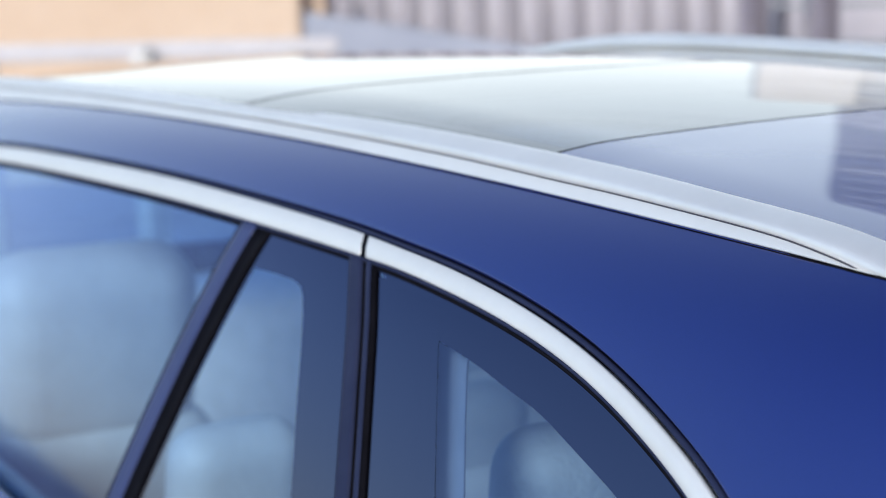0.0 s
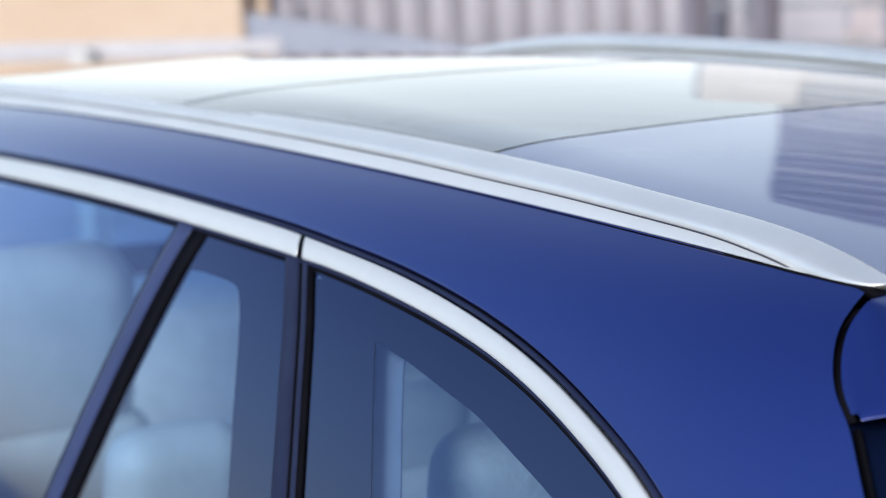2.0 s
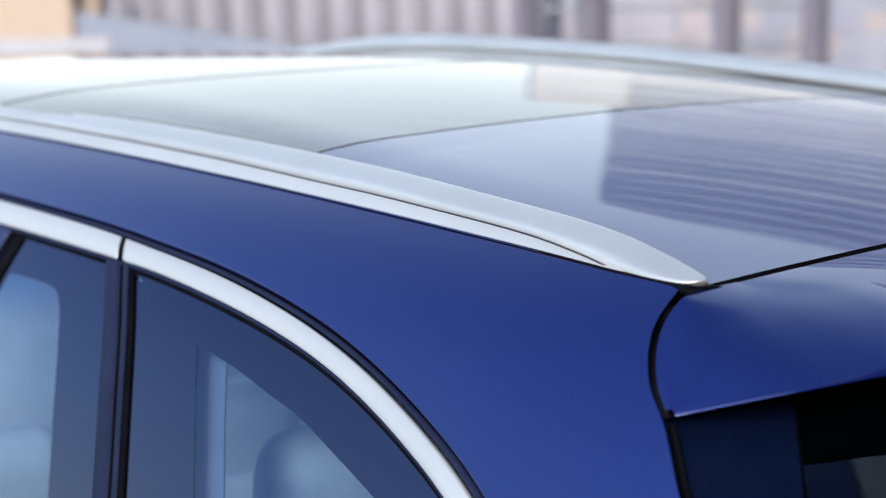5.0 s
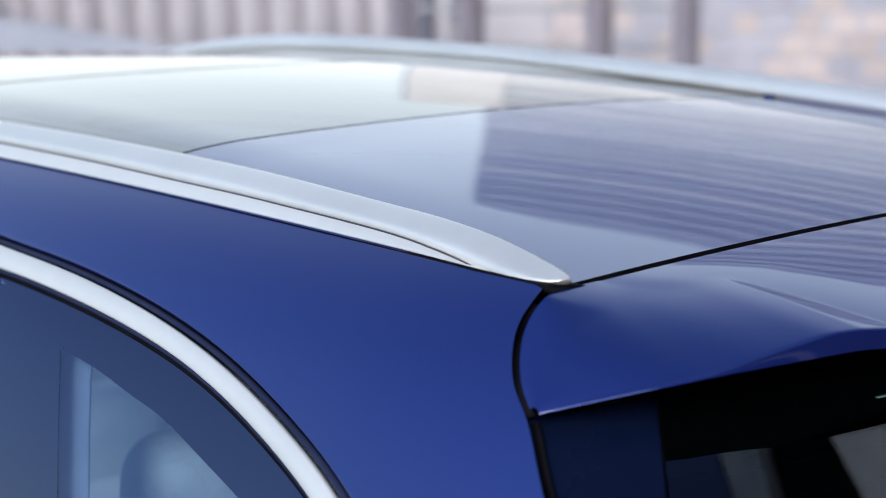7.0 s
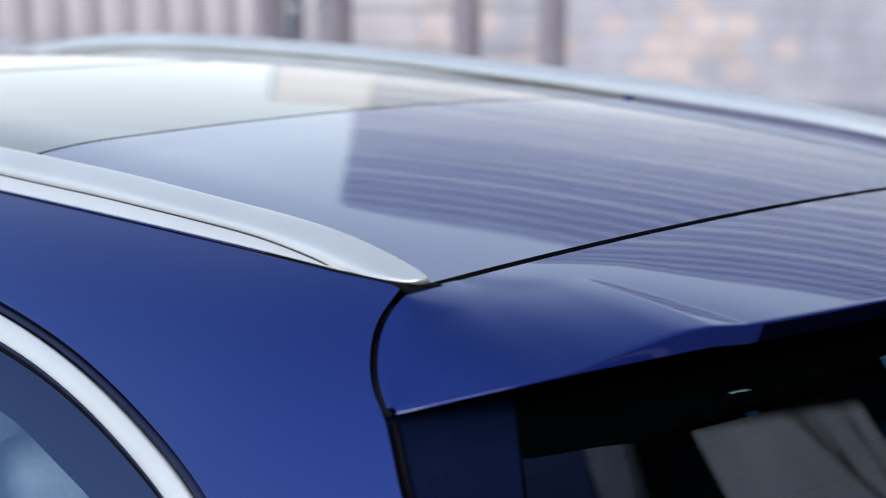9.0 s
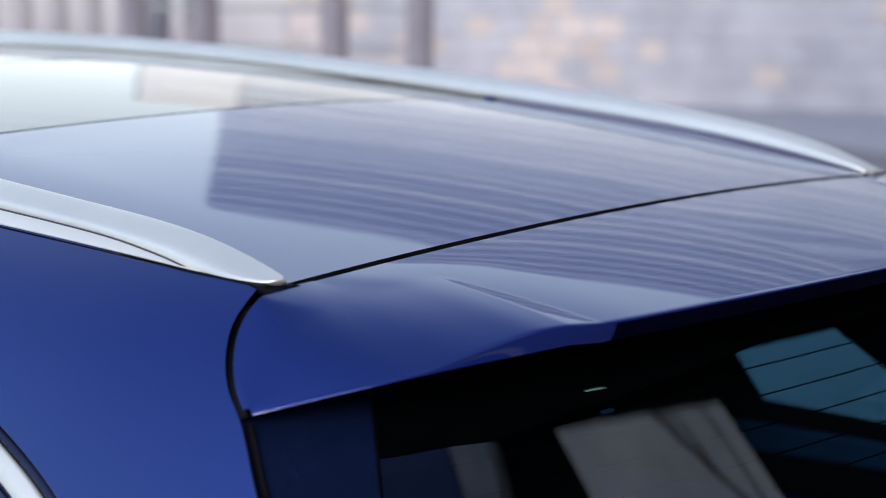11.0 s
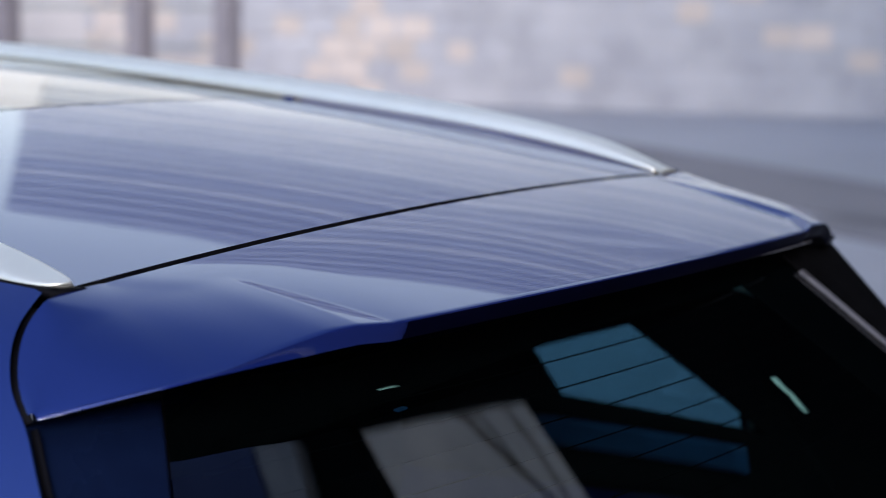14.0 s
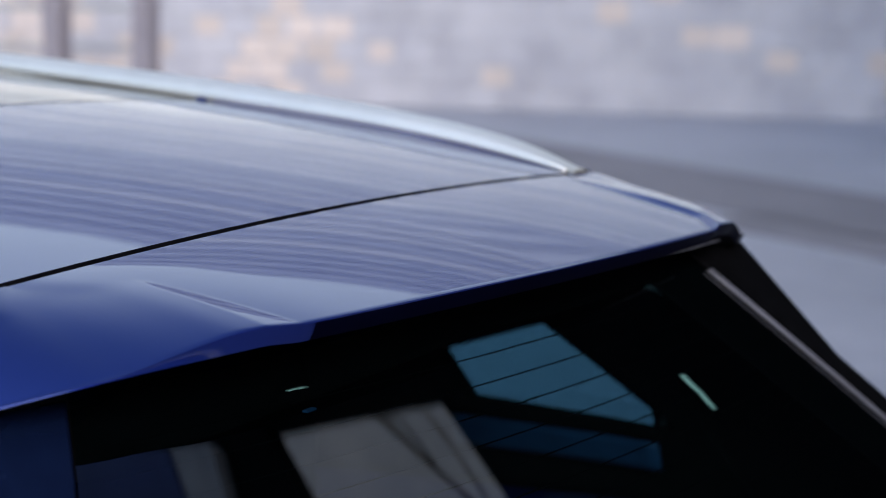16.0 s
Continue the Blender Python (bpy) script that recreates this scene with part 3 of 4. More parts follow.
FAR_HI = curve1([(0, 1.599), (0.07, 1.624), (0.2, 1.650), (0.48, 1.679), (0.97, 1.709), (1.17, 1.7175), (1.54, 1.7265), (1.9, 1.722), (2.23, 1.688), (2.5, 1.650)])
FAR_LO = curve1([(0, 1.592), (0.19, 1.622), (0.47, 1.648), (0.95, 1.679), (1.15, 1.689), (1.54, 1.697), (1.9, 1.692), (2.23, 1.668), (2.5, 1.645)])

def rail_ring(u):
    """Section of the near rail: a steep outer face, a soft ridge and a broad sloping top, drawn in to a blunt tip."""
    k = math.sqrt(max(0.0, 1 - (1 - min(u, 0.055) / 0.055) ** 2))
    lo, hi = NEAR_LO(u), NEAR_HI(u)
    h = hi - lo
    pts = [(-0.0128, -0.02), (-0.0136, 0.06), (-0.0137, 0.20), (-0.0132, 0.34), (-0.0121, 0.45), (-0.0100, 0.55), (-0.0068, 0.65), (-0.0026, 0.76), (0.0020, 0.865), (0.0068, 0.95), (0.0105, 0.995), (0.0150, 0.99), (0.0205, 0.88)]
    mid = 0.007
    return [(-u, mid + (y - mid) * k, lo + h * z) for y, z in pts] + [(-u, mid + 0.025 * k, lo - 0.010 * k), (-u, mid, lo - 0.010 * k)]


near_rail = part("roof_rail", tube("roof_rail", [rail_ring(u) for u in np.r_[0.0, 0.0006, 0.002, 0.004, 0.007, 0.011, np.linspace(0.016, 0.25, 24), np.linspace(0.28, 3.1, 66)]]), ALU, car, "satin silver roof rail")
strip_u = np.r_[np.linspace(0.066, 0.3, 26), np.linspace(0.33, 3.1, 56)]
part("rail_strip", tube("rail_strip", [
    [(-u, -0.0138 - 0.0062 * k, edge_z(-u) + 0.0022 * k), (-u, -0.0139 - 0.0077 * k, edge_z(-u) + 0.0006 + 0.0028 * k), (-u, -0.0138 - 0.0074 * k, edge_z(-u) + 0.0009 + 0.0034 * k), (-u, -0.0136 - 0.0006 * k, max(NEAR_LO(u) - 0.0016, edge_z(-u) + 0.0010 + 0.0014 * k)), (-u, -0.0132, max(NEAR_LO(u) - 0.0012, edge_z(-u) + 0.0011 + 0.0015 * k)), (-u, -0.004, NEAR_LO(u) - 0.003), (-u, -0.004, edge_z(-u) - 0.002)]
    for u in strip_u for k in [min(1.0, (u - 0.066) / 0.07) ** 0.8]]), CHROME, near_rail, "bright lower rail strip")
part("rail_groove", tube("rail_groove", [
    [(-u, y, NEAR_LO(u) + z) for y, z in ((-0.0138, -0.0013), (-0.0140, -0.0009), (-0.0136, -0.0002), (-0.009, 0.0004), (-0.009, -0.0013))]
    for u in np.r_[np.linspace(0.070, 0.3, 24), np.linspace(0.33, 3.1, 56)]]), DARKSTEEL, near_rail, "dark groove between rail and strip")
part("rail_foot", tube("rail_foot", [[(-u, -0.0130, edge_z(-u) - 0.006), (-u, -0.0132, edge_z(-u) + 0.0002), (-u, -0.0105, max(lo - 0.001, edge_z(-u))), (-u, 0.022, lo - 0.002), (-u, 0.034, edge_z(-u) - 0.006)]
                      for u in np.linspace(-0.003, 0.070, 14) for lo in [NEAR_LO(max(u, 0.025))]]), RUBBER, near_rail, "black rail foot")
gasket_u = np.r_[np.linspace(0.0, 0.1, 14), np.linspace(0.12, 3.1, 76)]
part("rail_gasket", tube("rail_gasket", [[(-u, -0.0200 + 0.006 * q, edge_z(-u) - 0.004), (-u, -0.0204 + 0.006 * q, edge_z(-u) + 0.0006), (-u, -0.0180 + 0.006 * q, top), (-u, -0.004, top), (-u, -0.004, edge_z(-u) - 0.006)] for u in gasket_u for q in [max(0.0, 1 - u / 0.09) ** 1.5] for top in [min(edge_z(-u) + 0.0040 - 0.003 * q, max(NEAR_LO(u) - 0.0045, edge_z(-u) + 0.0008))]]), RUBBER, near_rail)
part("gasket_bead", tube("gasket_bead", [[(-u, -0.0204 + 0.0010 * q * math.cos(a), edge_z(-u) + 0.0012 + 0.0005 * q + 0.0008 * q * math.sin(a)) for a in np.linspace(0, 2 * math.pi, 6, endpoint=False)] for u in gasket_u[gasket_u > 0.15] for q in [min(1.0, 0.1 + (u - 0.15) / 0.12)]]), PAINT, near_rail, "thin blue bead under the rail strip")
far_rail = part("roof_rail", tube("roof_rail", [
    [(-u, 1.045, FAR_LO(u) + 0.004), (-u, 1.043, FAR_LO(u) + 0.35 * (FAR_HI(u) - FAR_LO(u))), (-u, 1.050, FAR_LO(u) + 0.8 * (FAR_HI(u) - FAR_LO(u))), (-u, 1.060, FAR_HI(u)), (-u, 1.075, FAR_HI(u) - 0.001), (-u, 1.086, FAR_LO(u) + 0.6 * (FAR_HI(u) - FAR_LO(u))), (-u, 1.09, FAR_LO(u)), (-u, 1.06, FAR_LO(u) - 0.001)]
    for u in np.r_[0.0, 0.004, np.linspace(0.014, 0.25, 20), np.linspace(0.28, 2.5, 60)]]), ALU, car, "satin silver roof rail")
# blue base whose front length is coloured bright metal where it looks lit
for u0, u1, coat in ((0.02, 0.80, PAINT), (0.80, 2.45, ALU)):
    part("rail_base", tube("rail_base", [[(-u, 1.052, FAR_LO(u) + 0.002), (-u, 1.05, roof_z(-u, 1.05) - 0.01), (-u, 1.088, roof_z(-u, 1.05) - 0.02), (-u, 1.086, FAR_LO(u) + 0.002)] for u in np.linspace(u0, u1, 30)]), coat, far_rail)

# ---- tail: spoiler, rear glass ----
WING = lambda v: min(1.0, max(0.0, (-v - 0.36) / 0.12))
DRIFT = lambda v: (0.065 if v > 0.05 else 0.025) * (v - 0.05)
LIP_X = lambda v: 0.236 + DRIFT(v) - 0.19 * (v - 0.05) ** 2 - 0.011 * WING(v)
LIP_Z = lambda v: 1.5634 + 0.366 * DRIFT(v) - 0.034 * (v - 0.05) - 0.04 * (v - 0.05) ** 2 - 0.004 * WING(v)


FIN_Z = np.r_[roof_z(0.0, 0.04), 1.5945, np.linspace(1.592, 1.519, 40)]
FIN_X = np.r_[0.0, 0.001, [float(np.interp(-z, -TAILGAP[:, 1], TAILGAP[:, 0])) + 0.0085 for z in FIN_Z[2:]]]
FIN_A = np.r_[0.50, 0.535, [0.54 - side_y(x, z) + 0.001 for x, z in zip(FIN_X[2:], FIN_Z[2:])]]


def spoiler_front(v):
    """Front edge of the spoiler along the roof gap and down the tailgate gap."""
    a = abs(v)
    if a < 0.50:
        return (0.0, roof_z(0.0, 0.54 + v) - 0.0005)
    return (float(np.interp(a, FIN_A, FIN_X)), float(np.interp(a, FIN_A, FIN_Z)))


def lip_base(v):
    a = abs(v)
    if a < 0.5:
        return (LIP_X(v), LIP_Z(v))
    s = 1 if v > 0 else -1
    k = (a - 0.5) / (VEND - 0.5)
    x0, z0 = LIP_X(0.5 * s), LIP_Z(0.5 * s)
    if s > 0:
        return (x0 - 0.030 * k - 0.14 * max(0.0, (k - 0.78) / 0.22) ** 2, z0 - 0.018 * k - 0.02 * max(0.0, (k - 0.78) / 0.22))
    return (x0 + (0.060 - x0) * k**1.3, 1.548 - 0.029 * k**1.4 + (z0 - 1.548) * (1 - k) ** 0.7)


def full_drop(v):
    k = max(0.0, (abs(v) - 0.5) / (VEND - 0.5))
    return 0.0148 * max(0.0, 1 - k) ** 0.7 + 0.0008


def lip_drop(v):
    """Height of the lip's rear face, which runs out into a sharp edge on the near wing."""
    e = min(1.0, max(0.0, (-v - 0.455) / 0.04))
    return full_drop(v) * (1 - e * e * (3 - 2 * e)) + 0.0016 * e


def lip_lean(v):
    """How far the foot of the lip's rear face stands out for each metre of its height; the near end twists upwards."""
    e = min(1.0, max(0.0, (-v - 0.36) / 0.14))
    return -0.40 + 0.75 * e * e * (3 - 2 * e)


def spoiler_lip(v):
    x, z = lip_base(v)
    d = full_drop(v) - lip_drop(v)
    return (x - 0.3 * d - (lip_lean(v) + 0.40) * lip_drop(v), z - d)


VEND = float(FIN_A[-1])
vs = np.r_[np.linspace(-VEND * 0.996, -0.5, 30), np.linspace(-0.497, -0.33, 100), np.linspace(-0.325, 0.395, 110), np.linspace(0.40, 0.497, 60), np.linspace(0.5, VEND, 30)]


def spoiler_rows(flip_none=None, lo=-9, hi=9):
    rows = []
    for v in vs[(vs >= lo) & (vs <= hi)]:
        (fx, fz), (lx, lz) = spoiler_front(v), spoiler_lip(v)
        row = [(fx, 0.54 + v, fz - 0.014)]
        for k in np.linspace(0, 1, 30):
            near_end = 0.045 * min(1, k / 0.3) * (1 - math.exp((abs(v) - VEND) / 0.05))
            ends = [(spoiler_front(v + near_end * o), spoiler_lip(v + near_end * o)) for o in np.linspace(-1, 1, 13)]
            x = sum(f[0] + (l[0] - f[0]) * k for f, l in ends) / 13
            z = sum(f[1] + (l[1] - f[1]) * k for f, l in ends) / 13
            z += 0.010 * k * (1 - k)
            # the near wing stands proud of the middle behind a fold that deepens towards the lip
            e = min(1, max(0, k - 0.26) / 0.7)
            half = 0.003 + 0.013 * e
            rise = np.clip((-v - 0.410 + 0.028 * k + np.linspace(-0.0022, 0.0022, 7)) / (2 * half) + 0.5, 0, 1).mean()
            z += 0.0030 * e * float(rise)
            # the far end turns up into a rounded rim, whose rear corner is rounded off
            fold = 0.452 - 0.045 * max(0.0, k - 0.85) / 0.15
            rise = np.clip(v - fold + np.linspace(-0.004, 0.004, 9), 0, 0.013).mean()
            z += (0.42 * float(rise) - 0.025 * min(0.05, max(0.0, v - fold - 0.013))) * min(1.0, k / 0.6)
            e = min(1.0, max(0.0, v - 0.476) / 0.055)
            z -= 0.016 * e**1.7 * (max(0.0, k - 0.78) / 0.22) ** 1.3
            row.append((x, 0.54 + v, z))
        yy = 0.54 + v
        spread = 0.045 * (1 - math.exp((abs(v) - VEND) / 0.05))
        d, lean = (sum(f(v + spread * o) for o in np.linspace(-1, 1, 13)) / 13 for f in (lip_drop, lip_lean))
        zl, lx = row[-1][2], row[-1][0]
        row.append((lx + 0.0003, yy, zl - 0.03 * d))
        row.append((lx + 0.0002, yy, zl - 0.08 * d))
        row.append((lx + 0.45 * lean * d, yy, zl - 0.6 * d))
        row.append((lx + lean * d, yy, zl - d))
        row.append((lx - 1.2 * d - 0.004, yy, zl - 1.05 * d - 0.001))
        row.append((lx - 4.5 * d - 0.006, yy, zl - 1.3 * d - 0.003))
        rows.append(row[1:-5] if flip_none is None else row[-6:-2] if flip_none == "face" else row[-3:])
    return rows


part("spoiler", sheet("spoiler", spoiler_rows()), PAINT, car, "blue roof spoiler with folded edges")
part("spoiler_underside", sheet("spoiler_underside", spoiler_rows("under")), RUBBER, car)
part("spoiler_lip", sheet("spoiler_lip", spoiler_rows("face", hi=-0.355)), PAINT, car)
# this stretch of the blue face is coloured as its dark reflection
part("spoiler_lip", sheet("spoiler_lip", spoiler_rows("face", lo=-0.358)), LIPREFLECT, car, "spoiler rear face with a dark reflection painted in")
# thin grey strip that paints in the highlight along the lip's lower edge
rings = []
for v in np.linspace(0.27, 0.447, 16):
    x, z = spoiler_lip(v)
    thin = 0.0009 * min(1.0, (v - 0.26) / 0.08)
    rings.append([(x - 0.40 * lip_drop(v) + a * thin, 0.54 + v, z - lip_drop(v) + b * thin) for a, b in ((1, -0.6), (1, 0.6), (-0.6, 1), (-1, -1))])
part("lip_highlight", tube("lip_highlight", rings), FINEDGE, car, "grey strip painted in as a highlight under the spoiler lip")
part("spoiler_seal", sheet("spoiler_seal", [[(spoiler_front(v)[0] - 0.009, 0.54 + v * 1.001, spoiler_front(v)[1] - (0.003 if abs(v) < 0.46 else 0.010)), (spoiler_front(v)[0] + 0.004, 0.54 + v, spoiler_front(v)[1] - 0.004)] for v in vs]), RUBBER, car, "", 0.002)


rows = []
for x, z in TAILGAP[::2]:
    if z > 1.512:
        continue
    y = side_y(x, z)
    rows.append([(x - 0.012, y + 0.014, z), (x - 0.006, y + 0.013, z + 0.002), (x - 0.002, y + 0.012, z + 0.004)])
part("tailgate_seal", sheet("tailgate_seal", rows), RUBBER, car, "", 0.002)
part("tailgate_seal", sheet("tailgate_seal", [[(p[0], WIDE - p[1], p[2]) for p in r] for r in rows]), RUBBER, car, "", 0.002)


for far in (False, True):
    rows = [[(x + a, (lambda q: WIDE - q if far else q)(side_y(x, z) + b), z) for a, b in ((-0.020, 0.016), (0.001, 0.015), (0.010, 0.024))] for x, z in TAILGAP[3:40] if z > 1.519]
    part("gap_filler", sheet("gap_filler", rows), RUBBER, car, "", 0.002)


def glass_x(y, z):
    v = y - 0.54
    d = 1.53 - z
    return 0.150 - 0.12 * v * v + 0.12 * v + 0.88 * min(d, 0.31) - 0.20 * max(0.0, d - 0.31)


def rear_strip(name, y0, y1, z0, z1, material, out=0.0, label="", thick=0.003, ny=30, nz=16):
    rows = [[(glass_x(y, z) + out * 0.75, y, z + out * 0.66) for y in np.linspace(y0(z), y1(z), ny)] for z in np.linspace(z0, z1, nz)]
    return part(name, sheet(name, rows, flip=True), material, car, label, thick)


flare = lambda z: 0.30 * (1.52 - max(z, 1.26))
seam_n = lambda z: 0.036 - 0.62 * (1.52 - max(z, 1.26))
seam_f = lambda z: 0.975 + 0.95 * (1.52 - max(z, 1.26))
rear_strip("rear_glass", seam_n, seam_f, 1.536, 1.02, DARKGLASS, 0.0, "dark tinted rear window glass", 0.0)
gap_y = lambda z: side_y(float(np.interp(-z, -TAILGAP[:, 1], TAILGAP[:, 0])), z) + 0.007
rear_strip("tail_fin", gap_y, lambda z: seam_n(z) - 0.003, 1.515, 1.02, FIN, 0.002, "gloss dark navy side fin beside the rear window")
# far fin painted near-black, unlike its navy twin, to hold its dark reflection
rear_strip("tail_fin", lambda z: seam_f(z) + 0.003, lambda z: 1.138 + flare(z), 1.528, 1.02, FRIT, 0.002, "gloss dark navy side fin beside the rear window")
rear_strip("fin_edge", lambda z: seam_f(z) - 0.008, lambda z: seam_f(z) + 0.004 - 0.02 * (1.50 - z), 1.497, 1.12, FINEDGE, 0.0045, "grey edge strip of the side fin")
rear_strip("fin_seal", lambda z: -0.03, lambda z: 0.06, 1.556, 1.512, RUBBER, -0.003)
rows = []
for k in np.linspace(0, 1, 40):
    low = 1.468 + 0.036 * min(1, max(0, k - 0.05) / 0.45) ** 0.8
    zs = np.linspace(1.533, low, 8)
    rows.append([(glass_x(y, z) - 0.0045, y, z - 0.004) for z in zs for y in [seam_n(z) + (seam_f(z) - seam_n(z)) * k]])
part("glass_border", sheet("glass_border", rows), FRIT, car, "black printed border of the rear window", 0.003)
rear_strip("glass_border", lambda z: seam_f(z) - 0.13, lambda z: seam_f(z) + 0.09, 1.530, 1.03, FRIT, -0.006)
for z in np.linspace(1.485, 1.08, 20):
    rear_strip("heating_wire", lambda q: seam_n(q) + 0.03, lambda q: seam_f(q) - 0.05, z + 0.0005, z - 0.0005, FRIT, -0.0045, "", 0.0004, 24, 2)

# small pale pieces just inside the glass, put in as painted glints
def on_glass(y, z, inside):
    return (glass_x(y, z) - inside, y, z)


rings = [[on_glass(y, z + dz, i) for dz, i in ((h, 0.004), (h, 0.008), (-h, 0.008), (-h, 0.004))] for y, z, h in ((0.234, 1.4911, 0.0002), (0.241, 1.4915, 0.0005), (0.249, 1.4914, 0.0007), (0.257, 1.4910, 0.0007))]
glint = part("window_glint", tube("window_glint", rings), GLINT, car, "small pale piece painted in as a glint at the rear window")
# dim blue piece put in as the glint's reflection
part("glint_reflection", block(0.006, 0.014, 0.002, (glass_x(0.246, 1.4745) - 0.008, 0.246, 1.4732), 0.0006), DIMBLUE, glint)
rings = [[on_glass(y + w, z, i) for w, i in ((-0.0055, 0.005), (0.0045, 0.005), (0.0045, 0.009), (-0.0055, 0.009))] for y, z in ((0.786, 1.4165), (0.790, 1.406), (0.796, 1.398), (0.799, 1.388), (0.802, 1.379))]
part("slit_glint", tube("slit_glint", rings), GLINT, car, "pale strip painted in as a bright slit behind the rear glass")
# blue band put in as a painted reflection below the far quarter window
rows = []
for k in np.linspace(0, 1, 14):
    x = -0.315 + 0.355 * k
    rows.append([(x, WIDE - side_y(x, z) - 0.052, z) for z in np.linspace(1.176 + 0.012 * k, 1.126 + 0.018 * k, 5)])
part("reflection_band", sheet("reflection_band", rows), DIMBLUE, car, "dark blue band painted in as a reflection below the rear quarter window", 0.006)

# cabin
# dark lining of the far rear quarter with its window cut-out
hole = [(-0.312, 1.285), (-0.129, 1.352), (0.078, 1.206), (-0.275, 1.207)]
outer_q = [(-0.62, 1.50), (-0.08, 1.54), (0.20, 1.10), (-0.62, 1.02)]
rows = []
for k in np.linspace(0, 1, 8):
    ring = []
    for i in range(4):
        for j in np.linspace(0, 1, 8, endpoint=False):
            a = Vector(hole[i]).lerp(Vector(hole[(i + 1) % 4]), j)
            b = Vector(outer_q[i]).lerp(Vector(outer_q[(i + 1) % 4]), j)
            p = a.lerp(b, k)
            ring.append((p.x, WIDE - side_y(p.x, p.y) - 0.035, p.y))
    ring.append(ring[0])
    rows.append(ring)
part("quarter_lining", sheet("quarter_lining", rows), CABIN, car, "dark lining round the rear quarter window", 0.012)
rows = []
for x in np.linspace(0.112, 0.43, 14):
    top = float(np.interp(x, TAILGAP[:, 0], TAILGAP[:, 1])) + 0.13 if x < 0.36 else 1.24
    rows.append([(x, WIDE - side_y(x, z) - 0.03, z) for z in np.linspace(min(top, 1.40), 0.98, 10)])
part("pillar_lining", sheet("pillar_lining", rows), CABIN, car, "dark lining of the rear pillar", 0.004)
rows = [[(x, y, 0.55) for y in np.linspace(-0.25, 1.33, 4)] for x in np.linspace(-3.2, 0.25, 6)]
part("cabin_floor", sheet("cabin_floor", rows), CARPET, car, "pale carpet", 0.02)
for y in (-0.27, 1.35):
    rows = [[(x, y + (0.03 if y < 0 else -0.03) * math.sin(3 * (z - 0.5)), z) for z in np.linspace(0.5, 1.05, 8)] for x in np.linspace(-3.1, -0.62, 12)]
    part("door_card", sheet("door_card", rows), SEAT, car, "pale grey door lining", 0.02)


# added dark sheet that blocks the pale cabin from the rear window
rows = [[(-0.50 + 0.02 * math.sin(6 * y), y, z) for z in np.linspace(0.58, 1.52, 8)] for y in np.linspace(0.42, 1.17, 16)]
part("cabin_blocker", sheet("cabin_blocker", rows), CABIN, car, "dark sheet added behind the seats to black out the rear view", 0.004)


def soft_box(sx, sy, sz, at, tilt=0.0):
    bm = bmesh.new()
    bmesh.ops.create_cube(bm, size=1)
    bmesh.ops.scale(bm, vec=(sx, sy, sz), verts=bm.verts)
    bmesh.ops.bevel(bm, geom=bm.edges[:], offset=min(sx, sy, sz) * 0.49, segments=6, profile=0.5, affect="EDGES")
    bmesh.ops.rotate(bm, matrix=Matrix.Rotation(tilt, 3, "Y"), verts=bm.verts)
    bmesh.ops.translate(bm, vec=at, verts=bm.verts)
    for f in bm.faces:
        f.smooth = True
    return bm


for x, z, size, ys in ((-2.33, 1.13, (0.20, 0.44, 0.42), (0.06, 0.95)), (-1.66, 1.02, (0.13, 0.24, 0.20), (0.09, 0.54, 0.99)), (-0.66, 1.255, (0.11, 0.21, 0.17), (0.10, 0.98))):
    for y in ys:
        part("headrest", soft_box(*size, (x, y, z), radians(10)), SEAT, car, "pale grey leather headrest")
        part("seat_back", soft_box(0.17, 0.50, 0.60, (x - 0.04, y, z - size[2] / 2 - 0.22), radians(12)), SEAT, car, "pale grey leather seat back")

rows = [[(-3.36 + 0.44 * k, y, 1.00 + 0.07 * math.sin(math.pi * min(1, k * 1.2)) - (0.45 * max(0, k - 0.8) / 0.2)) for y in np.linspace(-0.20, 1.28, 12)] for k in np.linspace(0, 1, 24)]
part("dashboard", sheet("dashboard", rows), LINER, car, "pale grey dashboard", 0.02)
rows = [[(-3.40, y, z) for y in np.linspace(-0.24, 1.32, 6)] for z in np.linspace(0.5, 1.06, 6)]
part("bulkhead", sheet("bulkhead", rows), CARPET, car, "", 0.02)

# lower body
def arch(x):
    z = 0.26
    for xa in (-0.50, -3.37):
        if abs(x - xa) < 0.41:
            z = max(z, 0.36 + math.sqrt(0.41**2 - (x - xa) ** 2))
    return z


def flank_y(x, z):
    """Near flank below the belt: shoulder, door bulge and tucked sill."""
    top = side_y(min(x, 0.05), 1.10)
    k = (1.10 - z) / 0.84
    nose = 0.9 * max(0.0, -3.55 - x) ** 2 + 1.6 * max(0.0, x - 0.05) ** 2
    return top - 0.09 * math.sin(math.pi * min(1, k * 1.25)) * 0.8 - 0.03 + nose


BELT = lambda x: 1.10 if x > -3.3 else 1.10 - 0.22 * (-3.3 - x) / 0.9
for far in (False, True):
    rows = []
    for x in np.r_[np.linspace(-4.2, -3.8, 8), np.linspace(-3.78, -2.96, 44), np.linspace(-2.9, -0.95, 20), np.linspace(-0.91, -0.09, 44), np.linspace(-0.05, 0.40, 10)]:
        zs = np.linspace(BELT(x), arch(x), 16)
        rows.append([(x, WIDE - flank_y(x, z) if far else flank_y(x, z), z) for z in zs])
    part("flank", sheet("flank", rows, flip=not far), PAINT, car, "", 0.004)
rows = [[(x, flank_y(x, BELT(x)) + (WIDE - 2 * flank_y(x, BELT(x))) * k, BELT(x) + 0.06 * math.sin(math.pi * k)) for k in np.linspace(0, 1, 24)] for x in np.linspace(-4.2, -3.3, 16)]
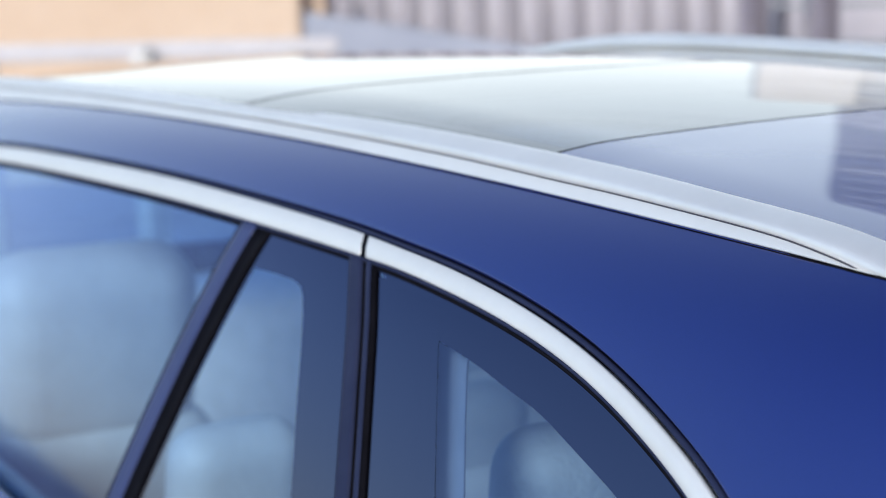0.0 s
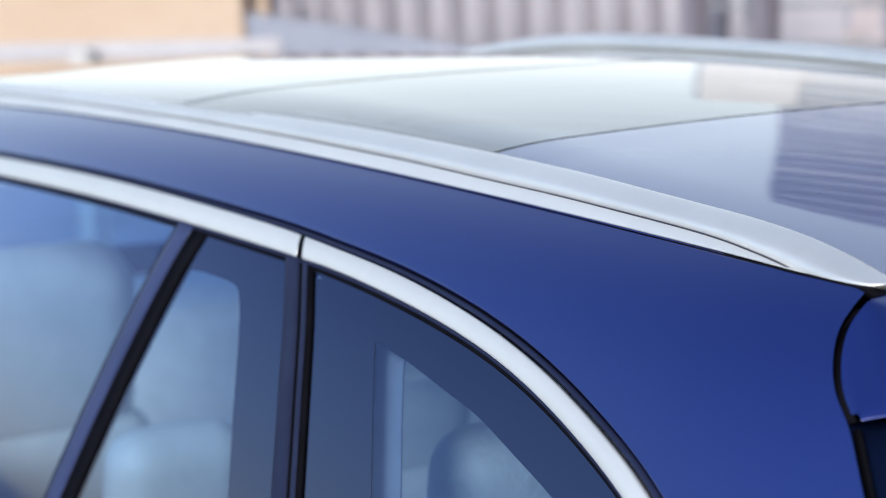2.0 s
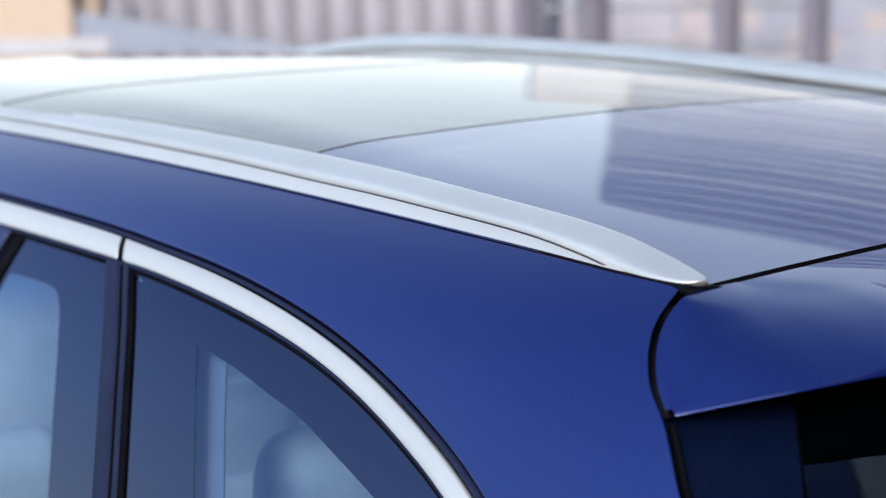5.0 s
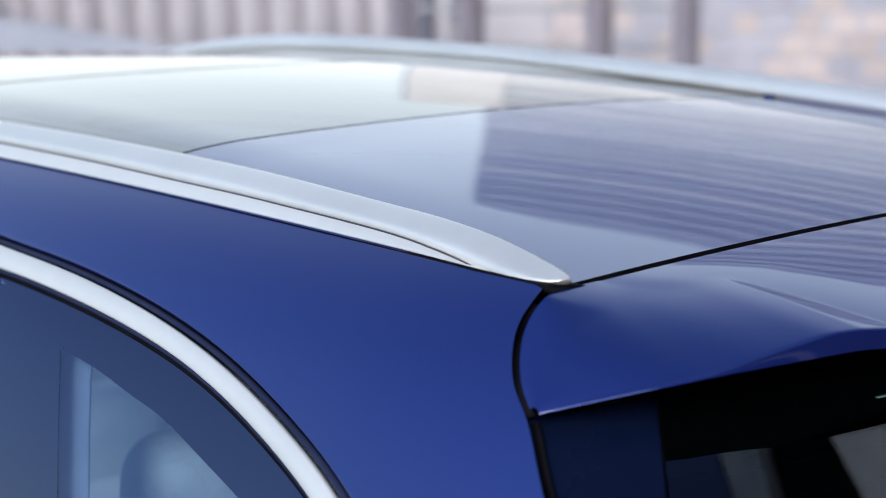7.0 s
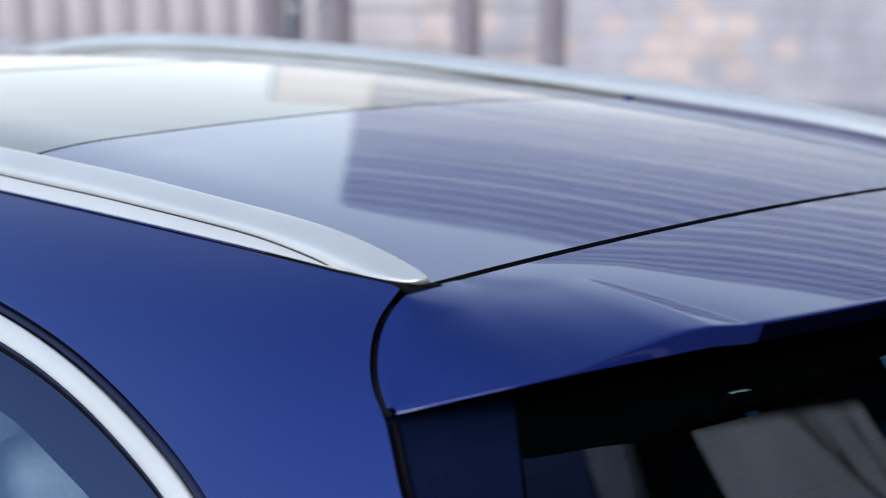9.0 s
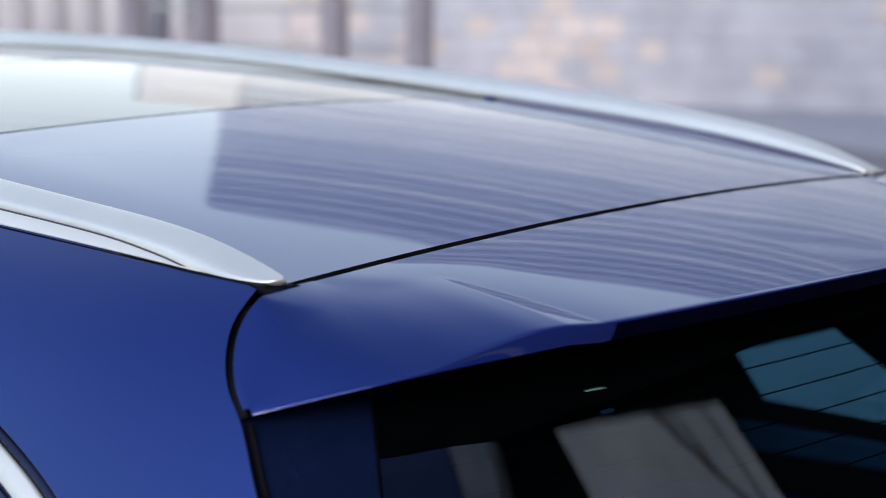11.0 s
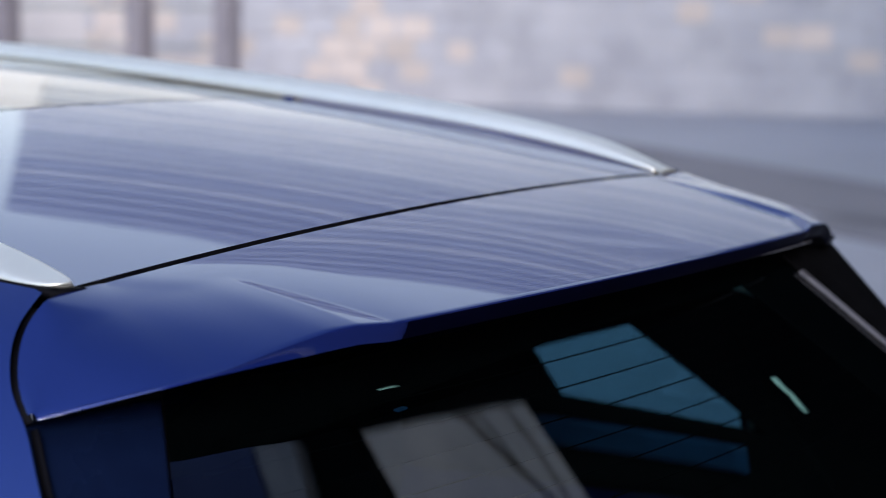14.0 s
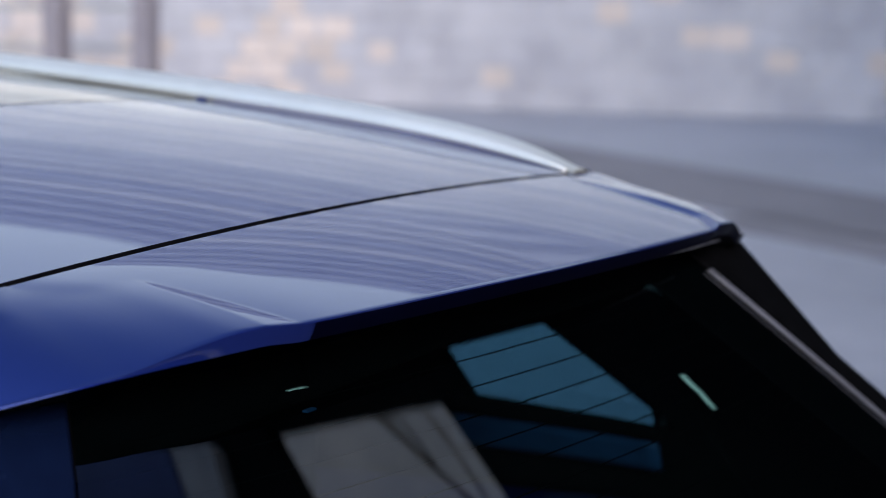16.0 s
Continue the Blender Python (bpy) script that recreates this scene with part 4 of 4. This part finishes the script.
part("bonnet", sheet("bonnet", rows), PAINT, car, "", 0.004)
for x, zt, nm in ((-4.2, BELT(-4.2), "front_bumper"), (0.40, 1.06, "tailgate")):
    rows = [[(x + (-1 if x < 0 else 1) * 0.06 * math.sin(math.pi * k) * math.sin(math.pi * min(1, (zt - z) / 0.8 + 0.15)), flank_y(x, z) + (WIDE - 2 * flank_y(x, z)) * k, z) for k in np.linspace(0, 1, 20)] for z in np.linspace(zt, 0.26, 12)]
    part(nm, sheet(nm, rows), PAINT, car, "", 0.004)
rows = [[(-2.95 - 0.45 * k, 0.0 - 0.19 * k + (1.08 + 0.38 * k) * j, roof_z(-2.95, 0.54) - 0.01 - 0.52 * k - 0.03 * (2 * j - 1) ** 2) for j in np.linspace(0, 1, 16)] for k in np.linspace(0, 1, 10)]
part("windscreen", sheet("windscreen", rows), SIDEGLASS, car)
for far in (False, True):
    rings = []
    for k in np.linspace(0, 1, 8):
        c = Vector((-2.95 - 0.45 * k, -0.04 - 0.19 * k, 1.60 - 0.50 * k))
        rings.append([(c.x + a, WIDE - (c.y + b) if far else c.y + b, c.z + d) for a, b, d in ((-0.04, 0.03, 0), (0.0, -0.03, 0.03), (0.06, -0.04, -0.01), (0.05, 0.03, -0.03))])
    part("front_pillar", tube("front_pillar", rings), PAINT, car)


def wheel(x, y):
    prof = [(0.20, -0.10), (0.33, -0.115), (0.355, -0.09), (0.36, 0.0), (0.355, 0.09), (0.33, 0.115), (0.20, 0.10)]
    rings = [[(r * math.cos(a), w, r * math.sin(a)) for r, w in prof] for a in np.linspace(0, 2 * math.pi, 40, endpoint=False)]
    n = len(prof)
    verts = [p for r in rings for p in r]
    faces = [(i * n + j, i * n + (j + 1) % n, ((i + 1) % 40) * n + (j + 1) % n, ((i + 1) % 40) * n + j) for i in range(40) for j in range(n)]
    tyre = part("tyre", mesh_of("tyre", verts, faces), TYRE, car)
    tyre.location = (x, y, 0.36)
    bm = bmesh.new()
    for i in range(5):
        b = block(0.05, 0.05, 0.17, (0, 0, 0.04), 0.01)
        bmesh.ops.rotate(b, matrix=Matrix.Rotation(i * 2 * math.pi / 5, 3, "Y"), verts=b.verts)
        me = bpy.data.meshes.new("spoke")
        b.to_mesh(me)
        b.free()
        bm.from_mesh(me)
    bmesh.ops.create_cone(bm, cap_ends=True, segments=24, radius1=0.06, radius2=0.06, depth=0.09, matrix=Matrix.Rotation(math.pi / 2, 4, "X"))
    rim = part("rim", bm, ALU, tyre)
    return tyre


for x in (-0.50, -3.37):
    for y in (-0.30, 1.38):
        wheel(x, y)

# ---- surroundings ----
bm = bmesh.new()
bmesh.ops.create_grid(bm, x_segments=24, y_segments=24, size=400)
tagged(part("ground", bm, ASPHALT), "wide grey asphalt ground", "ground", kind="structure")


def polar(az, dist, z=0.0):
    """A place seen from beside the tail: azimuth from the nose towards the far side."""
    return Vector((0.9 - dist * math.cos(radians(az)), -0.9 + dist * math.sin(radians(az)), z))


def wall_box(name, a, b, height, deep, material, parent=None, z=0.0, label="", bevel=0.02):
    """An upright slab along the line from a to b."""
    d = Vector(b) - Vector(a)
    bm = block(d.length, deep, height, (0, 0, 0), bevel, math.atan2(d.y, d.x))
    m = (Vector(a) + Vector(b)) / 2
    bmesh.ops.translate(bm, vec=(m.x, m.y, z), verts=bm.verts)
    return part(name, bm, material, parent, label)


# ochre yard wall
ochre = tagged(new("ochre_wall"), "ochre plastered yard wall with pale coping", "wall")
p0, p1, p2 = polar(2, 17), polar(24.7, 17), polar(24.3, 26)
wall_box("wall", p0, p1, 2.1, 0.3, TIMBER, ochre)
wall_box("wall", p1 + Vector((-0.1, 0.2, 0)), p2, 2.1, 0.3, TIMBER, ochre)
wall_box("coping", p0, p1, 0.08, 0.4, PALEWALL, ochre, 2.1)
for az in (8, 13, 18):
    wall_box("pilaster", polar(az, 16.9), polar(az + 0.7, 16.9), 1.3, 0.35, GRAVEL, ochre)

# barrier in front of it
barrier = tagged(new("barrier"), "grey steel barrier rail on short posts", "barrier")
wall_box("rail", polar(2, 13), polar(26, 11.5), 0.13, 0.06, PALESTEEL, barrier, 1.36)
for az in (4, 9, 14.2, 19.6, 24.4):
    c = polar(az, 12.6 - 0.05 * az)
    part("post", block(0.15, 0.15, 1.40, c, 0.03), PALEWALL, barrier)

# domed bollard in front of the barrier
rings = [[polar(19.4, 11.6) + Vector((r * math.cos(a), r * math.sin(a), z)) for a in np.linspace(0, 2 * math.pi, 20, endpoint=False)] for r, z in ((0.095, 0.0), (0.095, 1.34), (0.090, 1.39), (0.072, 1.43), (0.04, 1.45), (0.01, 1.454))]
tagged(part("bollard", tube("bollard", rings), PALEWALL), "white round-topped bollard on the asphalt", "bollard")

# sloping parapet and the row of dark columns behind it
parapet = tagged(new("ramp_parapet"), "blue-grey concrete parapet of a ramp", "parapet")
QA = [(24.9, 1.60), (28, 1.46), (33, 1.20), (38, 1.05), (45, 1.0)]
for (a0, h0), (a1, h1) in zip(QA, QA[1:]):
    pa, pb = polar(a0, 15.6), polar(a1, 15.6)
    nrm = Vector((pb.y - pa.y, pa.x - pb.x, 0)).normalized() * 0.15
    ring = lambda p, h: [p - nrm, p + nrm, p + nrm + Vector((0, 0, h)), p - nrm + Vector((0, 0, h))]
    part("panel", tube("panel", [ring(pa, h0), ring(pb, h1)], False), RAMP, parapet)
colonnade = tagged(new("colonnade"), "long colonnade of dark columns before a pale wall", "building")
for a0, a1 in ((24.6, 31), (31, 38), (38, 45)):
    wall_box("wall", polar(a0, 19.5), polar(a1, 19.5), 2.5, 0.3, PINKWALL, colonnade)
for i in range(15):
    c = polar(26.3 + i * 1.125, 17)
    part("column", block(0.17, 0.17, 2.3, c, 0.02), COLUMN, colonnade)
portal = tagged(new("portal_frame"), "dark steel portal frame with four posts", "frame")
for az in (40.1, 42.45, 46.8, 49.7):
    part("post", block(0.20, 0.20, 1.86, polar(az, 16.2), 0.015), PORTAL, portal)
wall_box("beam", polar(40.0, 16.2), polar(50.8, 16.2), 0.24, 0.24, PORTAL, portal, 1.86)
for k, z in enumerate((0.75, 1.15, 1.52)):
    wall_box("rail", polar(40.2, 16.25), polar(49.6, 16.25), 0.06, 0.05, STEEL, portal, z)

# boarded hall whose side shows in the roof's gloss
hall = tagged(new("boarded_hall"), "tall hall clad in grey lilac horizontal boards", "building")
HL, HR = polar(43.8, 28), polar(98, 30)
# backing darkens with height, the reflection's gradient put into its colour
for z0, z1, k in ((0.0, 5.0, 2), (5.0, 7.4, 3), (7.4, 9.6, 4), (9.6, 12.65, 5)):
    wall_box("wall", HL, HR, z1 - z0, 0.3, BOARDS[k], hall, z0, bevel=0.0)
wall_box("wing", polar(40.6, 27.5), polar(44.1, 27.85), 7.2, 0.6, WHITEWALL, hall)
run = HR - HL
face = Vector((run.y, -run.x, 0)).normalized() * 0.19
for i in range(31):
    # pale tones low, dark ones high: painted falloff of the roof's reflection
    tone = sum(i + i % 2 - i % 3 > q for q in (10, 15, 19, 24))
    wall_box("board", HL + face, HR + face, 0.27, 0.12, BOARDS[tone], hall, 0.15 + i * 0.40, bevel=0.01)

# unseen dark block added behind the tail: rear window mirrors black round its opening
block_b = tagged(new("dark_mirror_block"), "unseen dark block with a raking opening, added for the rear window reflection", "building")
BC, BS, BN = polar(127, 14), Vector((math.sin(radians(127)), math.cos(radians(127)), 0)), Vector((-math.cos(radians(127)), math.sin(radians(127)), 0))
BAY = [(-2.48, 11.00), (-0.30, 13.88), (0.84, 11.90), (-1.10, 8.40)]
RIM = [(-8.6, 34), (11.0, 34), (11.0, 0), (-8.6, 0)]
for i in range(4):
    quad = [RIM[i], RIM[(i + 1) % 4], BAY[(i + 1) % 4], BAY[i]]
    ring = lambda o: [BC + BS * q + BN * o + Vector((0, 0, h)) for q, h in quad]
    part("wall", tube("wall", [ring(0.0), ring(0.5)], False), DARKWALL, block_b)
# panels added as blue and beige patches in the rear window's reflection
for quad, stuff in (([(2.6, 18.1), (1.0, 15.34), (1.9, 14.25), (4.0, 17.6)], BLUEPANEL), ([(0.95, 15.27), (0.46, 14.51), (1.44, 13.60), (1.85, 14.20)], GRAVEL)):
    ring = lambda o: [BC + BS * q + BN * o + Vector((0, 0, h)) for q, h in quad]
    part("mirrored_panel", tube("mirrored_panel", [ring(-0.3), ring(0.0)], False), stuff, block_b)
# unseen side screens added to keep sky out of the tail's reflections
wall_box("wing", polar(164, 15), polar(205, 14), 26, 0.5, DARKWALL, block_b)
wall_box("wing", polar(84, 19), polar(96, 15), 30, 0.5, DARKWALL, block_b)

# unseen low ochre wall, added for the orange crescent mirrored in the lip
low = tagged(new("lip_crescent_wall"), "unseen low ochre wall added for the spoiler lip reflection", "wall")
for a0, a1 in ((100, 132), (132, 162), (162, 192)):
    wall_box("wall", polar(a0, 12.4), polar(a1, 12.4), 1.75, 0.25, TIMBER, low)
    wall_box("coping", polar(a0, 12.4), polar(a1, 12.4), 0.08, 0.34, PALEWALL, low, 1.75)

# unseen pale wall added beyond the bay to fill its reflection with grey
backdrop = tagged(new("pale_backdrop"), "unseen pale wall added behind the dark block for its reflection", "building")
wall_box("wall", polar(108, 27), polar(146, 27), 27.0, 0.4, GREYRENDER, backdrop)
wall_box("coping", polar(108, 27), polar(146, 27), 0.4, 0.7, PALEWALL, backdrop, 27.0)

# unseen bare tree added behind the block, drawing streaks in the mirrored bay
BARK = mottled(mat("grey_bark", (0.16, 0.14, 0.13), 0.9), (0.14, 0.125, 0.12), (0.26, 0.24, 0.22), 3.0, stretch=(1, 1, 0.3), bump=0.6)
tree = tagged(new("bare_tree"), "unseen leafless tree with grey bark, added for streaks in a reflection", "tree")
twig_rng = random.Random(11)


def limb(base, way, length, thick, depth, out):
    """A tapered, slightly bent limb and the smaller limbs that leave it."""
    side = way.orthogonal().normalized()
    across = way.cross(side)
    bend = Vector((twig_rng.uniform(-0.12, 0.12), twig_rng.uniform(-0.12, 0.12), 0.08))
    spots = [base + way * length * k + bend * length * k * k for k in np.linspace(0, 1, 5)]
    rings = [[p + (side * math.cos(a) + across * math.sin(a)) * thick * (1 - 0.6 * k) for a in np.linspace(0, 2 * math.pi, 6, endpoint=False)] for p, k in zip(spots, np.linspace(0, 1, 5))]
    out.append(rings)
    if depth:
        for k in (2, 3, 3, 4):
            turn = Vector((twig_rng.uniform(-1, 1), twig_rng.uniform(-1, 1), twig_rng.uniform(0.1, 0.9)))
            limb(spots[k], (way + turn * 0.8).normalized(), length * twig_rng.uniform(0.45, 0.65), thick * 0.45, depth - 1, out)


shoots = []
limb(BC + BN * 5.0 + BS * -0.9, Vector((0, 0, 1)), 9.0, 0.22, 3, shoots)
part("trunk", tube("trunk", shoots[0]), BARK, tree)
verts, faces = [], []
for rings in shoots[1:]:
    o = len(verts)
    verts += [p for r in rings for p in r]
    faces += [(o + i * 6 + j, o + i * 6 + (j + 1) % 6, o + (i + 1) * 6 + (j + 1) % 6, o + (i + 1) * 6 + j) for i in range(4) for j in range(6)]
part("branches", mesh_of("branches", verts, faces), BARK, tree)

# stone wall with warm blocks
stone_wall = tagged(new("stone_wall"), "wall of lilac and sandstone blocks", "wall")
rng = random.Random(4)
SL, SR = polar(44, 27.2), polar(99, 29.0)
SE = SL.lerp(SR, 0.60)
n_col, n_row = 32, 7
for r in range(n_row):
    for c in range(n_col):
        k0 = (c + (0.5 if r % 2 else 0.0)) / n_col
        p = SL.lerp(SE, min(1, k0))
        q = SL.lerp(SE, min(1, k0 + (0.97 - 0.25 * rng.random() ** 3) / n_col))
        if (q - p).length < 0.1:
            continue
        warm = rng.random() < max(0.14, 0.70 - 0.9 * k0)
        wall_box("stone", p, q, 0.322, 0.4 + rng.random() * 0.04, WARMSTONE if warm else STONE, stone_wall, r * 0.33, bevel=0.02)
mortar = wall_box("mortar", SL, SR, 2.31, 0.375, STONE, stone_wall)
strip = wall_box("paving_strip", polar(57, 21.5), polar(86, 12.0), 0.02, 1.9, DARKASPHALT)
tagged(strip, "dark band of asphalt across the yard", "paving", kind="structure")
strip = wall_box("paving_strip", polar(69.5, 13.6), polar(86, 10.6), 0.02, 0.7, DARKASPHALT)
tagged(strip, "dark band of asphalt across the yard", "paving", kind="structure")
# unseen dark ground added behind the car so the spoiler lip mirrors dark
pad = wall_box("dark_ground_pad", polar(96, 7), polar(156, 7.5), 0.02, 8.6, DARKPAD)
tagged(pad, "unseen dark ground added behind the car for the lip reflection", "paving", kind="structure")
